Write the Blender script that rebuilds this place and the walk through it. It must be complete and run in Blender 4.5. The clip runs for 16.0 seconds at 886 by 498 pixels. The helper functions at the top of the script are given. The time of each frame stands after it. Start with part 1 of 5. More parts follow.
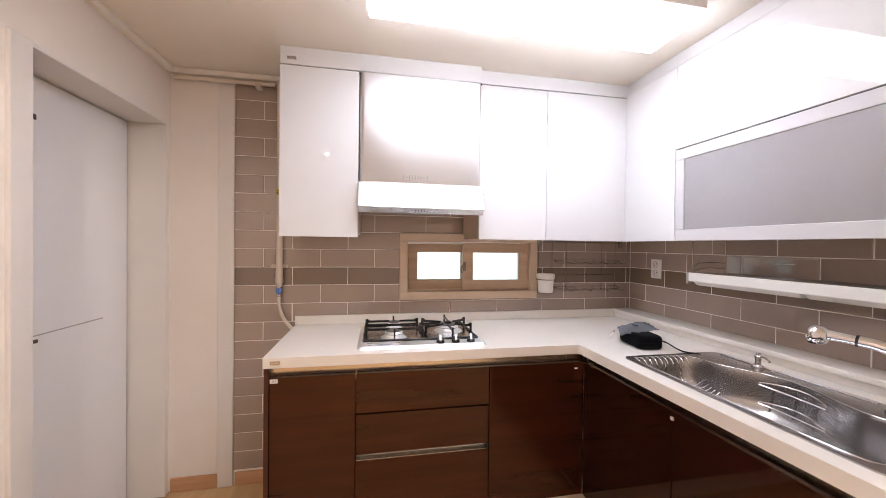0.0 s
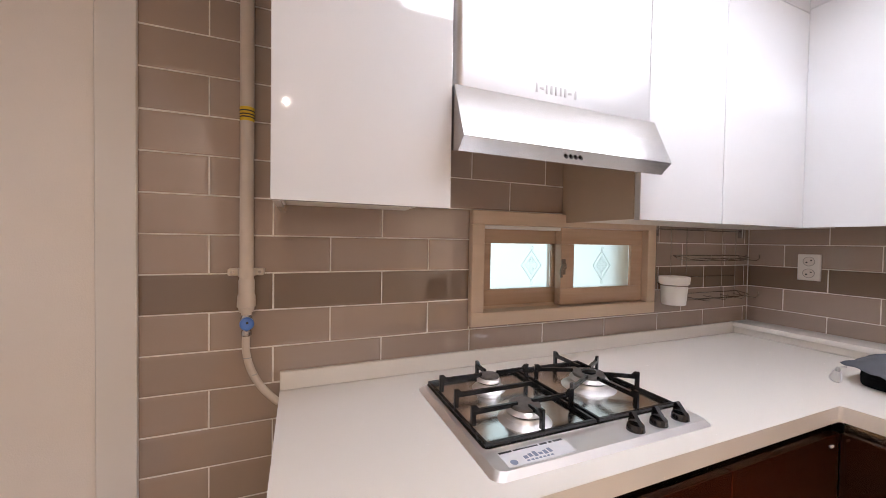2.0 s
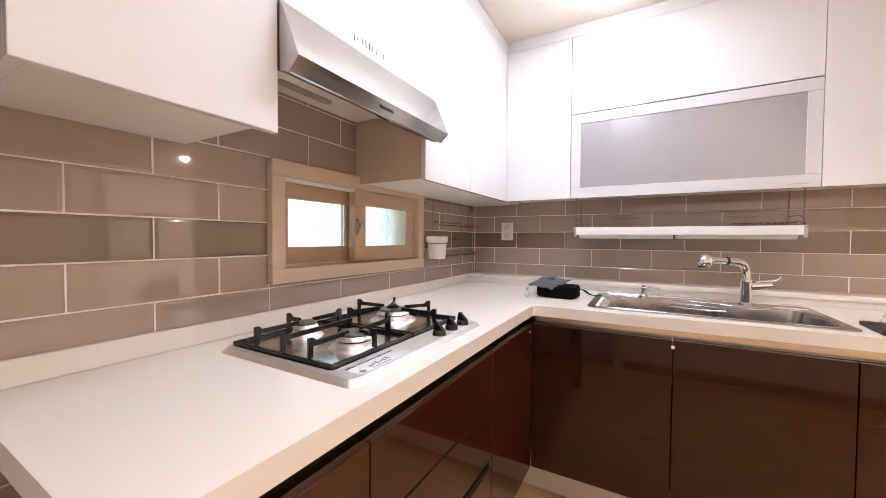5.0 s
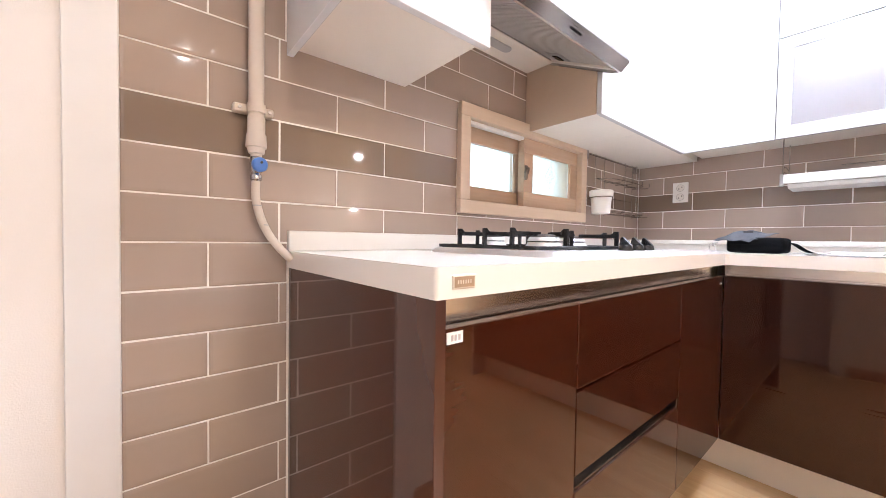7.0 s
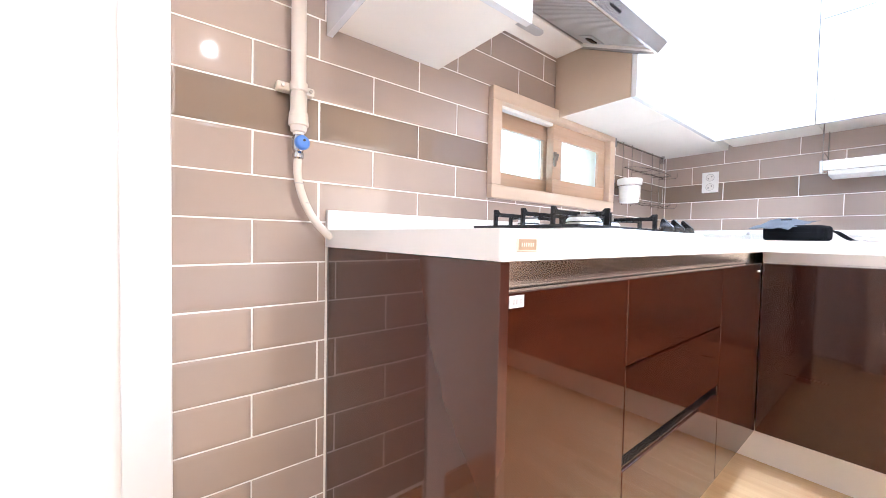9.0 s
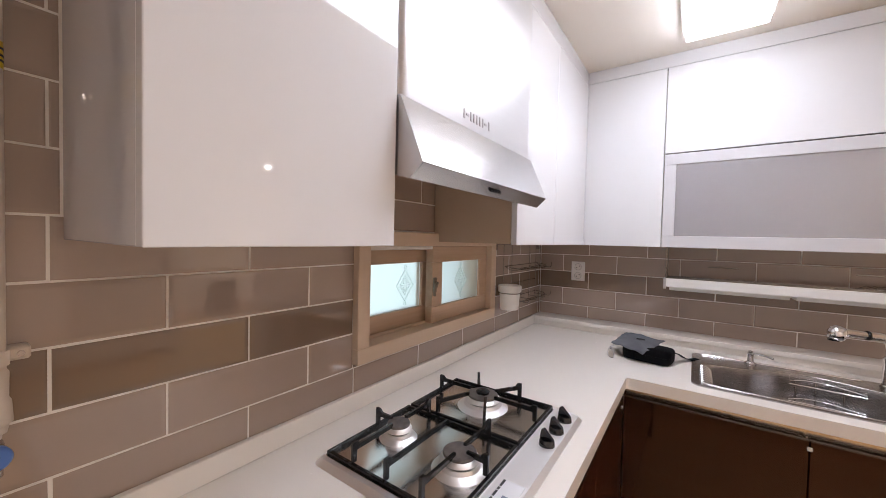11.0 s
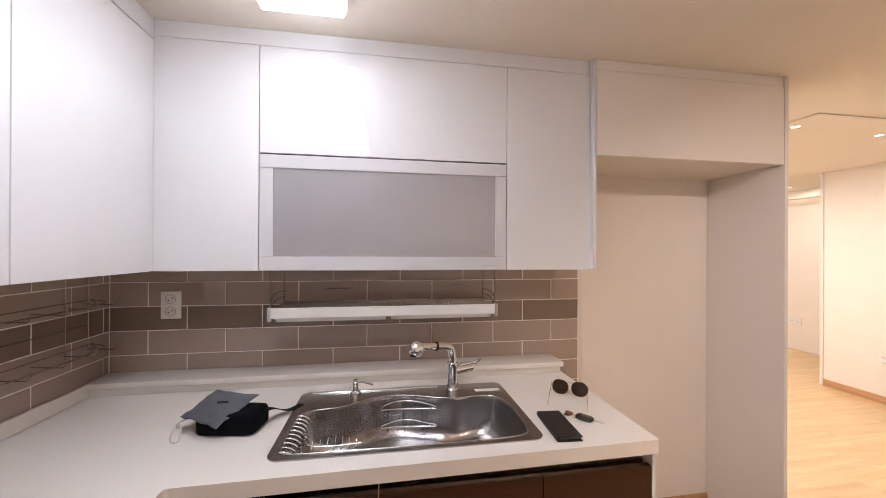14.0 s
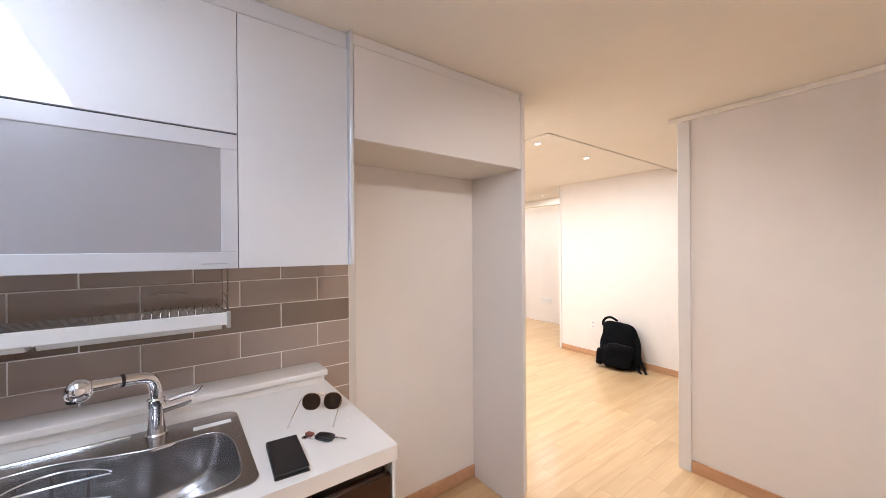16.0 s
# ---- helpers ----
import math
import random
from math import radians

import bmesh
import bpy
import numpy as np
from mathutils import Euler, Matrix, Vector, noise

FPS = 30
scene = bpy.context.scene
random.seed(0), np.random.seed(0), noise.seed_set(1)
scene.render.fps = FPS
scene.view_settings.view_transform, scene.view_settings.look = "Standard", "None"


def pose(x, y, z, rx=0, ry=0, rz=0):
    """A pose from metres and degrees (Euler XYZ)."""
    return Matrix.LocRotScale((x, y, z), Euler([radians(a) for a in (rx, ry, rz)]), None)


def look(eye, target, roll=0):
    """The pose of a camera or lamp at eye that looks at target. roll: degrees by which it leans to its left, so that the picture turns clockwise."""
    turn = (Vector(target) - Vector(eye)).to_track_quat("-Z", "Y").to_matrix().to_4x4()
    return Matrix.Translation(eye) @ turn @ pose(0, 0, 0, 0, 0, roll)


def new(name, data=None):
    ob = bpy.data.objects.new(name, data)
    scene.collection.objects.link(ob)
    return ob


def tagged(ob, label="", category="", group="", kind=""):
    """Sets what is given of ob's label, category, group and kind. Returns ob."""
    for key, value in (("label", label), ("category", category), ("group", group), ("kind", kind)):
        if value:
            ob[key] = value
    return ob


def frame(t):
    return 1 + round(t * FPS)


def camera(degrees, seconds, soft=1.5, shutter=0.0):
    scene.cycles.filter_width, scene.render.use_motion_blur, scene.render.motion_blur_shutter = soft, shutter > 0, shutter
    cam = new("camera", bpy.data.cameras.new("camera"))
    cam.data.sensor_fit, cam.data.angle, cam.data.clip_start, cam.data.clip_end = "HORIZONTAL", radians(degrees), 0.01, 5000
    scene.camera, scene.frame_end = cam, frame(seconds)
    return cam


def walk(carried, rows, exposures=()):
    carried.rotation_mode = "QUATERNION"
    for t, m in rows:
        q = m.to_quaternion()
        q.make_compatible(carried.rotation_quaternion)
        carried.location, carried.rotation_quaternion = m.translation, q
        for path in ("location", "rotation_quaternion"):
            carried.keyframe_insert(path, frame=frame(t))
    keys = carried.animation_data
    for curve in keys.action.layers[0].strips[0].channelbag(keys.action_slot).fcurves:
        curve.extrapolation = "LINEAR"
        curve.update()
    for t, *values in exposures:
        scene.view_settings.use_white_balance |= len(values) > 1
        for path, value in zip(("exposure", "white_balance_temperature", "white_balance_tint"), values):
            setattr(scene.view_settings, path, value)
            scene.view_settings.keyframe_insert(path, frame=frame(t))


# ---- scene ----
cam = camera(102.0, 16.0, 0.85)
PATH = [
    (0, (-0.059, -0.114, 1.379), (0.315, 1.851, 1.359), 0.7),
    (0.5, (-0.151, 0.169, 1.391), (0.223, 2.134, 1.362), 0.9),
    (1, (-0.282, 0.445, 1.385), (0.101, 2.407, 1.359), 1.0),
    (1.5, (-0.353, 0.698, 1.341), (0.145, 2.635, 1.319), 1.2),
    (2, (-0.448, 0.933, 1.341), (0.3, 2.787, 1.298), 0.9),
    (2.5, (-0.565, 1.069, 1.343), (0.594, 2.699, 1.304), 0.6),
    (3, (-0.595, 1.131, 1.339), (0.913, 2.444, 1.295), 0.4),
    (3.2, (-0.6, 1.123, 1.349), (0.971, 2.361, 1.316), 0.3),
    (5.3, (-0.619, 0.996, 1.112), (1.131, 1.963, 1.058), 0.4),
    (5.5, (-0.625, 1.004, 1.047), (1.13, 1.963, 0.996), 0.4),
    (6, (-0.684, 1.077, 1.053), (1.007, 2.142, 1.007), 0.2),
    (6.5, (-0.755, 1.069, 1.046), (0.687, 2.455, 0.996), 0.6),
    (7, (-0.774, 1.061, 0.957), (0.508, 2.596, 0.905), 0.9),
    (7.5, (-0.789, 1.054, 0.852), (0.464, 2.613, 0.794), 1.1),
    (8, (-0.827, 1.03, 0.767), (0.43, 2.585, 0.708), 1.1),
    (8.5, (-0.834, 1.043, 0.726), (0.418, 2.602, 0.675), 1.1),
    (9, (-0.824, 1.105, 0.908), (0.408, 2.679, 0.847), 1.1),
    (9.2, (-0.803, 1.132, 1.042), (0.409, 2.721, 0.974), 1.1),
    (11.5, (-0.511, 1.219, 1.447), (1.247, 2.171, 1.409), 1.2),
    (12, (-0.375, 1.206, 1.480), (1.466, 1.987, 1.463), 0.9),
    (12.5, (-0.260, 1.155, 1.513), (1.652, 1.738, 1.483), 1.1),
    (13, (-0.154, 1.084, 1.513), (1.825, 1.375, 1.491), 0.95),
    (13.5, (-0.089, 0.991, 1.49), (1.911, 0.969, 1.504), 0.6),
    (14, (-0.061, 0.895, 1.494), (1.913, 0.574, 1.497), 0.3),
    (14.5, (-0.029, 0.807, 1.495), (1.884, 0.223, 1.501), -0.1),
    (15, (-0.018, 0.735, 1.485), (1.816, -0.063, 1.49), -0.3),
    (15.5, (0.007, 0.636, 1.482), (1.743, -0.357, 1.481), -0.3),
    (16, (0.017, 0.564, 1.473), (1.627, -0.623, 1.468), -0.4),
]
EXPOSURES = [(0, 0.45, 5950, 13), (0.5, 0.38, 5950, 13), (1, 0.24, 6000, 13), (1.5, 0.22, 6000, 13), (2.5, 0.17, 5950, 13), (3, 0.27, 6000, 13), (5.5, 0.78, 5980, 13), (6.5, 1.18, 5650, 11), (7, 1.4, 5450, 10), (7.5, 1.72, 5150, 8), (8, 2.06, 5050, 6), (9, 2.1, 4850, 5), (9.2, 1.82, 5000, 6), (11.3, 0.06, 6000, 13), (12.5, 0.05, 6250, 13), (13.0, 0.04, 6250, 13), (14, 0.02, 6050, 13), (15, 0.05, 5700, 11), (16, 0.24, 5250, 9)]
walk(cam, [(t, look(eye, target, roll)) for t, eye, target, roll in PATH], EXPOSURES)

# ---- light ----
world = bpy.data.worlds.new("world")
scene.world = world
world.use_nodes = True
wn = world.node_tree
sky = wn.nodes.new("ShaderNodeTexSky")
sky.sky_type, sky.sun_disc = "NISHITA", False
sky.sun_elevation, sky.sun_rotation = radians(40), radians(200)
wn.links.new(sky.outputs[0], wn.nodes["Background"].inputs[0])
wn.nodes["Background"].inputs[1].default_value = 0.1

LAMP_GLOW = 12.9        # kitchen panel lamp
DOWNLIGHT_WATTS = 16.0
KITCHEN_WATTS = 37.0
COVE_GLOW = 3.2
OUTSIDE_GLOW = 0.8

# ---- plan, in metres ----
FZ, CZ = 0.05, 2.295           # floor and ceiling
BY, RX, LX = 2.02, 1.63, -1.125  # tile faces of the back and right walls, left wall
CT, CB = 0.922, 0.88           # worktop top and underside
UB, UT = 1.413, 2.205          # upper cabinets' doors
UY, UX = 1.656, 1.328          # their fronts
UYR, UTR = 1.690, 2.218        # front and top of the back run beside the corner
TH, TL, TZ = 0.1015, 0.3015, 1.247  # tile pitch and the top of the dark course


# ---- materials ----
def material(name, color, rough=0.5, metal=0.0, coat=0.0, var=0.06, scale=6.0, bump=0.0, bump_scale=80.0, rvar=0.05, stretch=(1, 1, 1), rnd=0.0):
    m = bpy.data.materials.new(name)
    m.use_nodes = True
    nt = m.node_tree
    b = nt.nodes["Principled BSDF"]
    b.inputs["Metallic"].default_value = metal
    b.inputs["Coat Weight"].default_value = coat
    b.inputs["Coat Roughness"].default_value = 0.04
    co = nt.nodes.new("ShaderNodeTexCoord")
    mp = nt.nodes.new("ShaderNodeMapping")
    mp.inputs["Scale"].default_value = stretch
    nt.links.new(co.outputs["Object"], mp.inputs[0])
    n1 = nt.nodes.new("ShaderNodeTexNoise")
    n1.inputs["Scale"].default_value, n1.inputs["Detail"].default_value = scale, 6
    nt.links.new(mp.outputs[0], n1.inputs["Vector"])
    ramp = nt.nodes.new("ShaderNodeMapRange")
    ramp.inputs[3].default_value, ramp.inputs[4].default_value = 1 - var * 2, 1 + var * 2
    nt.links.new(n1.outputs[0], ramp.inputs[0])
    mul = nt.nodes.new("ShaderNodeVectorMath")
    mul.operation = "SCALE"
    mul.inputs[0].default_value = color[:3]
    nt.links.new(ramp.outputs[0], mul.inputs["Scale"])
    last = mul
    if rnd:
        info = nt.nodes.new("ShaderNodeObjectInfo")
        r2 = nt.nodes.new("ShaderNodeMapRange")
        r2.inputs[3].default_value, r2.inputs[4].default_value = 1 - rnd, 1 + rnd
        nt.links.new(info.outputs["Random"], r2.inputs[0])
        mul2 = nt.nodes.new("ShaderNodeVectorMath")
        mul2.operation = "SCALE"
        nt.links.new(mul.outputs[0], mul2.inputs[0])
        nt.links.new(r2.outputs[0], mul2.inputs["Scale"])
        last = mul2
    nt.links.new(last.outputs[0], b.inputs["Base Color"])
    n2 = nt.nodes.new("ShaderNodeTexNoise")
    n2.inputs["Scale"].default_value, n2.inputs["Detail"].default_value = bump_scale, 4
    nt.links.new(mp.outputs[0], n2.inputs["Vector"])
    rr = nt.nodes.new("ShaderNodeMapRange")
    rr.inputs[3].default_value, rr.inputs[4].default_value = max(0.01, rough - rvar), min(1, rough + rvar)
    nt.links.new(n2.outputs[0], rr.inputs[0])
    nt.links.new(rr.outputs[0], b.inputs["Roughness"])
    if bump:
        bp = nt.nodes.new("ShaderNodeBump")
        bp.inputs["Strength"].default_value, bp.inputs["Distance"].default_value = bump, 0.002
        nt.links.new(n2.outputs[0], bp.inputs["Height"])
        nt.links.new(bp.outputs[0], b.inputs["Normal"])
    return m


def glow(name, color, strength):
    m = bpy.data.materials.new(name)
    m.use_nodes = True
    b = m.node_tree.nodes["Principled BSDF"]
    b.inputs["Base Color"].default_value = (0.8, 0.8, 0.8, 1)
    b.inputs["Emission Color"].default_value = (*color, 1)
    b.inputs["Emission Strength"].default_value = strength
    return m


def wood(name, a, c, rough, along="x", ring=18.0, rnd=0.0, coat=0.0):
    """Streaky wood between two colours, its grain along one axis."""
    m = bpy.data.materials.new(name)
    m.use_nodes = True
    nt = m.node_tree
    b = nt.nodes["Principled BSDF"]
    co = nt.nodes.new("ShaderNodeTexCoord")
    mp = nt.nodes.new("ShaderNodeMapping")
    mp.inputs["Scale"].default_value = {"x": (0.07, 1, 1), "y": (1, 0.07, 1), "z": (1, 1, 0.07)}[along]
    info = nt.nodes.new("ShaderNodeObjectInfo")
    off = nt.nodes.new("ShaderNodeVectorMath")
    off.operation = "SCALE"
    off.inputs[0].default_value = (7.0, 9.0, 5.0)
    nt.links.new(info.outputs["Random"], off.inputs["Scale"])
    nt.links.new(co.outputs["Object"], mp.inputs[0])
    nt.links.new(off.outputs[0], mp.inputs["Location"])
    n1 = nt.nodes.new("ShaderNodeTexNoise")
    n1.inputs["Scale"].default_value, n1.inputs["Detail"].default_value, n1.inputs["Distortion"].default_value = ring, 8, 0.6
    nt.links.new(mp.outputs[0], n1.inputs["Vector"])
    n3 = nt.nodes.new("ShaderNodeTexNoise")
    n3.inputs["Scale"].default_value, n3.inputs["Detail"].default_value = ring * 6, 4
    nt.links.new(mp.outputs[0], n3.inputs["Vector"])
    add = nt.nodes.new("ShaderNodeMath")
    add.operation = "MULTIPLY_ADD"
    add.inputs[1].default_value = 0.35
    nt.links.new(n3.outputs[0], add.inputs[0])
    nt.links.new(n1.outputs[0], add.inputs[2])
    cr = nt.nodes.new("ShaderNodeMapRange")
    cr.inputs[1].default_value, cr.inputs[2].default_value = 0.45, 0.9
    nt.links.new(add.outputs[0], cr.inputs[0])
    mix = nt.nodes.new("ShaderNodeMix")
    mix.data_type = "RGBA"
    mix.inputs["A"].default_value, mix.inputs["B"].default_value = (*a, 1), (*c, 1)
    nt.links.new(cr.outputs[0], mix.inputs["Factor"])
    r2 = nt.nodes.new("ShaderNodeMapRange")
    r2.inputs[3].default_value, r2.inputs[4].default_value = 1 - rnd, 1 + rnd
    nt.links.new(info.outputs["Random"], r2.inputs[0])
    mul = nt.nodes.new("ShaderNodeVectorMath")
    mul.operation = "SCALE"
    nt.links.new(mix.outputs["Result"], mul.inputs[0])
    nt.links.new(r2.outputs[0], mul.inputs["Scale"])
    nt.links.new(mul.outputs[0], b.inputs["Base Color"])
    b.inputs["Roughness"].default_value = rough
    b.inputs["Coat Weight"].default_value = coat
    b.inputs["Coat Roughness"].default_value = 0.05
    return m


M = {}
M["paper"] = material("wallpaper", (0.84, 0.775, 0.715), 0.75, var=0.02, bump=0.25, bump_scale=350)
M["ceilpaper"] = material("ceiling_paper", (0.86, 0.80, 0.71), 0.8, var=0.015, bump=0.15, bump_scale=300)
M["white_paint"] = material("white_paint", (0.78, 0.74, 0.70), 0.35, var=0.02, bump=0.05, bump_scale=40)
M["white_gloss"] = material("white_gloss", (0.73, 0.725, 0.735), 0.03, var=0.008, coat=0.2, rvar=0.01, bump=0.006, bump_scale=7)
M["cream_board"] = material("cream_board", (0.76, 0.70, 0.62), 0.4, var=0.02)
M["brown_gloss"] = wood("brown_gloss", (0.026, 0.0064, 0.0026), (0.046, 0.0110, 0.0046), 0.05, "x", 9.0, coat=0.04)
M["dark_side"] = material("dark_side", (0.052, 0.0180, 0.0125), 0.05, var=0.05, coat=0.15, rvar=0.02)
M["tile"] = material("tile_grey_brown", (0.385, 0.298, 0.246), 0.035, var=0.035, scale=3, rvar=0.01, bump=0.05, bump_scale=9, rnd=0.05)
M["tile_dark"] = material("tile_dark_brown", (0.215, 0.155, 0.113), 0.035, var=0.035, scale=3, rvar=0.01, bump=0.05, bump_scale=9, rnd=0.05)
for glaze in (M["tile"], M["tile_dark"]):
    glaze.node_tree.nodes["Principled BSDF"].inputs["IOR"].default_value = 1.75
M["grout"] = material("grout", (0.84, 0.79, 0.73), 0.85, var=0.05, scale=30, bump=0.3, bump_scale=400)
M["rail_metal"] = material("satin_aluminium", (0.74, 0.69, 0.63), 0.22, 1.0, var=0.006, scale=5, rvar=0.004)
M["stone"] = material("worktop_stone", (0.80, 0.75, 0.69), 0.27, var=0.004, scale=5, rvar=0.008)
M["steel"] = material("brushed_steel", (0.53, 0.515, 0.51), 0.22, 1.0, var=0.03, scale=40, bump=0.05, bump_scale=120, stretch=(0.05, 1, 1), rvar=0.06)
M["steel_chimney"] = material("brushed_steel_sheet", (0.60, 0.585, 0.58), 0.36, 1.0, var=0.02, scale=30, bump=0.06, bump_scale=140, stretch=(0.05, 1, 1), rvar=0.05)
M["steel_sink"] = material("satin_steel", (0.44, 0.425, 0.42), 0.27, 1.0, var=0.006, scale=4, rvar=0.004)
M["chrome"] = material("chrome", (0.82, 0.82, 0.83), 0.06, 1.0, var=0.01, rvar=0.02)
M["wire"] = material("steel_wire", (0.34, 0.315, 0.29), 0.22, 1.0, var=0.03)
M["black_iron"] = material("black_enamel", (0.006, 0.006, 0.007), 0.26, var=0.1, scale=30, bump=0.02, bump_scale=60)
M["black_gloss"] = material("black_gloss", (0.01, 0.01, 0.012), 0.08, var=0.05, coat=0.5)
M["black_cloth"] = material("black_cloth", (0.004, 0.004, 0.005), 0.85, var=0.25, scale=20, bump=0.6, bump_scale=500)
M["black_cloth"].node_tree.nodes["Principled BSDF"].inputs["Specular IOR Level"].default_value = 0.12
M["grey_cloth"] = material("grey_cloth", (0.10, 0.105, 0.12), 0.9, var=0.12, scale=15, bump=0.6, bump_scale=600)
M["window_wood"] = wood("window_wood_film", (0.50, 0.335, 0.215), (0.60, 0.43, 0.295), 0.42, "x", 16.0)
M["window_frame"] = wood("window_frame_film", (0.64, 0.49, 0.355), (0.70, 0.55, 0.41), 0.42, "x", 16.0)
M["skirt"] = wood("skirting_wood", (0.50, 0.27, 0.14), (0.60, 0.35, 0.19), 0.4, "x", 22.0)
M["plank"] = wood("floor_plank", (0.58, 0.38, 0.19), (0.69, 0.48, 0.26), 0.26, "y", 14.0, rnd=0.035)
M["seam"] = material("floor_seam", (0.50, 0.32, 0.16), 0.6)
M["plastic"] = material("white_plastic", (0.82, 0.80, 0.77), 0.35, var=0.015)
M["grey_plastic"] = material("grey_plastic", (0.42, 0.40, 0.38), 0.4)
M["blue"] = material("blue_plastic", (0.10, 0.22, 0.62), 0.35)
M["yellow"] = material("yellow_label", (0.75, 0.52, 0.02), 0.5)
M["dark_print"] = material("dark_print", (0.03, 0.03, 0.035), 0.5)
# near-black that paints the shade inside narrow gaps
M["gap"] = material("shadow_gap", (0.03, 0.025, 0.02), 0.8)
M["pipe"] = material("pipe_paint", (0.66, 0.57, 0.48), 0.4, var=0.04, scale=20)
M["red_brown"] = material("red_brown_leather", (0.20, 0.05, 0.03), 0.6)
M["lamp"] = glow("lamp_diffuser", (0.96, 0.955, 0.985), LAMP_GLOW)
M["down"] = glow("downlight_lens", (1.0, 0.88, 0.72), 6.0)
M["cove"] = glow("cove_strip", (1.0, 0.84, 0.62), COVE_GLOW)
M["outside"] = glow("daylight", (0.86, 1.0, 0.96), OUTSIDE_GLOW)


def glass(name, color, rough, alpha_mix):
    m = bpy.data.materials.new(name)
    m.use_nodes = True
    b = m.node_tree.nodes["Principled BSDF"]
    b.inputs["Base Color"].default_value = (*color, 1)
    b.inputs["Roughness"].default_value = rough
    b.inputs["Transmission Weight"].default_value = alpha_mix
    b.inputs["IOR"].default_value = 1.45
    return m


M["frosted"] = glass("frosted_window_glass", (0.93, 0.98, 0.96), 0.35, 1.0)
M["etched"] = glass("etched_window_glass", (0.90, 0.95, 0.93), 0.5, 1.0)
M["etched"].node_tree.nodes["Principled BSDF"].inputs["IOR"].default_value = 1.2
M["smoke"] = glass("frosted_grey_door_glass", (0.88, 0.85, 0.89), 0.20, 0.70)
M["smoke"].node_tree.nodes["Principled BSDF"].inputs["IOR"].default_value = 1.7
M["smoke_rail"] = material("pale_glass_border", (0.62, 0.61, 0.63), 0.12, var=0.01, coat=0.3)
M["panel"] = material("white_matt_board", (0.80, 0.75, 0.71), 0.3, var=0.01)
M["filter"] = material("filter_mesh", (0.50, 0.47, 0.44), 0.45, 0.3)
# brown_gloss again, grain along y, its colour darkened for the side run's shade
M["brown_shaded"] = wood("brown_gloss_shaded", (0.014, 0.0044, 0.0026), (0.026, 0.0074, 0.0040), 0.05, "y", 9.0, coat=0.0)
for lacquer in (M["brown_gloss"], M["brown_shaded"], M["dark_side"]):
    lacquer.node_tree.nodes["Principled BSDF"].inputs["Specular Tint"].default_value = (1.0, 0.74, 0.60, 1)
    lacquer.node_tree.nodes["Principled BSDF"].inputs["Specular IOR Level"].default_value = 0.54
M["latch"] = material("dull_bronze", (0.25, 0.21, 0.17), 0.35, 1.0)
M["hob_mirror"] = material("polished_steel", (0.72, 0.71, 0.70), 0.20, 1.0, var=0.05, scale=25, bump=0.04, bump_scale=60)
M["burnt"] = material("scorched_metal", (0.16, 0.14, 0.13), 0.5, 0.6, var=0.3, scale=60, bump=0.3, bump_scale=300)
M["pale_rim"] = material("pale_metal_rim", (0.72, 0.64, 0.54), 0.35, 0.4)
M["bronze_field"] = material("bronze_field", (0.42, 0.31, 0.21), 0.4, 0.5, var=0.08, scale=60)
M["label_film"] = material("pale_label_film", (0.76, 0.76, 0.79), 0.35, var=0.02)
M["blue_print"] = material("blue_grey_print", (0.22, 0.26, 0.36), 0.5)
M["cord"] = material("pale_cord", (0.55, 0.52, 0.50), 0.5)
M["black_leather"] = material("black_leather", (0.012, 0.011, 0.012), 0.42, var=0.2, scale=40, bump=0.4, bump_scale=400)
M["hob_steel"] = material("satin_hob_steel", (0.90, 0.89, 0.89), 0.48, 1.0, var=0.02, scale=30, bump=0.03, bump_scale=120, stretch=(0.06, 1, 1))
M["door_white"] = material("white_door_film", (0.86, 0.85, 0.86), 0.32, var=0.012, bump=0.05, bump_scale=60)
M["tan_board"] = material("tan_board", (0.56, 0.43, 0.31), 0.45, var=0.03)
M["gold"] = material("gold_metal", (0.70, 0.52, 0.30), 0.2, 1.0)
M["lens"] = glass("dark_sunglass", (0.05, 0.03, 0.02), 0.03, 0.6)


# ---- building helpers ----
def box(x0, x1, y0, y1, z0, z1, bevel=0.0, seg=1, bm=None):
    own = bmesh.new()
    bmesh.ops.create_cube(own, size=1)
    for v in own.verts:
        v.co = Vector(((x0, x1)[v.co.x > 0], (y0, y1)[v.co.y > 0], (z0, z1)[v.co.z > 0]))
    if bevel:
        bmesh.ops.bevel(own, geom=own.edges[:], offset=bevel, segments=seg, profile=0.5, affect="EDGES")
    return own if bm is None else join(bm, own)


def join(a, b):
    tmp = bpy.data.meshes.new("tmp")
    b.to_mesh(tmp)
    a.from_mesh(tmp)
    bpy.data.meshes.remove(tmp)
    b.free()
    return a


def cyl(p0, p1, r0, r1=None, seg=20, bevel=0.0, bm=None):
    """A round bar from p0 to p1."""
    p0, p1 = Vector(p0), Vector(p1)
    own = bmesh.new()
    bmesh.ops.create_cone(own, cap_ends=True, segments=seg, radius1=r0, radius2=r0 if r1 is None else r1, depth=(p1 - p0).length)
    if bevel:
        bmesh.ops.bevel(own, geom=[e for e in own.edges if len(e.link_faces) == 2 and any(len(f.verts) > 4 for f in e.link_faces)], offset=bevel, segments=2, affect="EDGES")
    own.transform(Matrix.Translation((p0 + p1) / 2) @ (p1 - p0).to_track_quat("Z", "Y").to_matrix().to_4x4())
    return own if bm is None else join(bm, own)


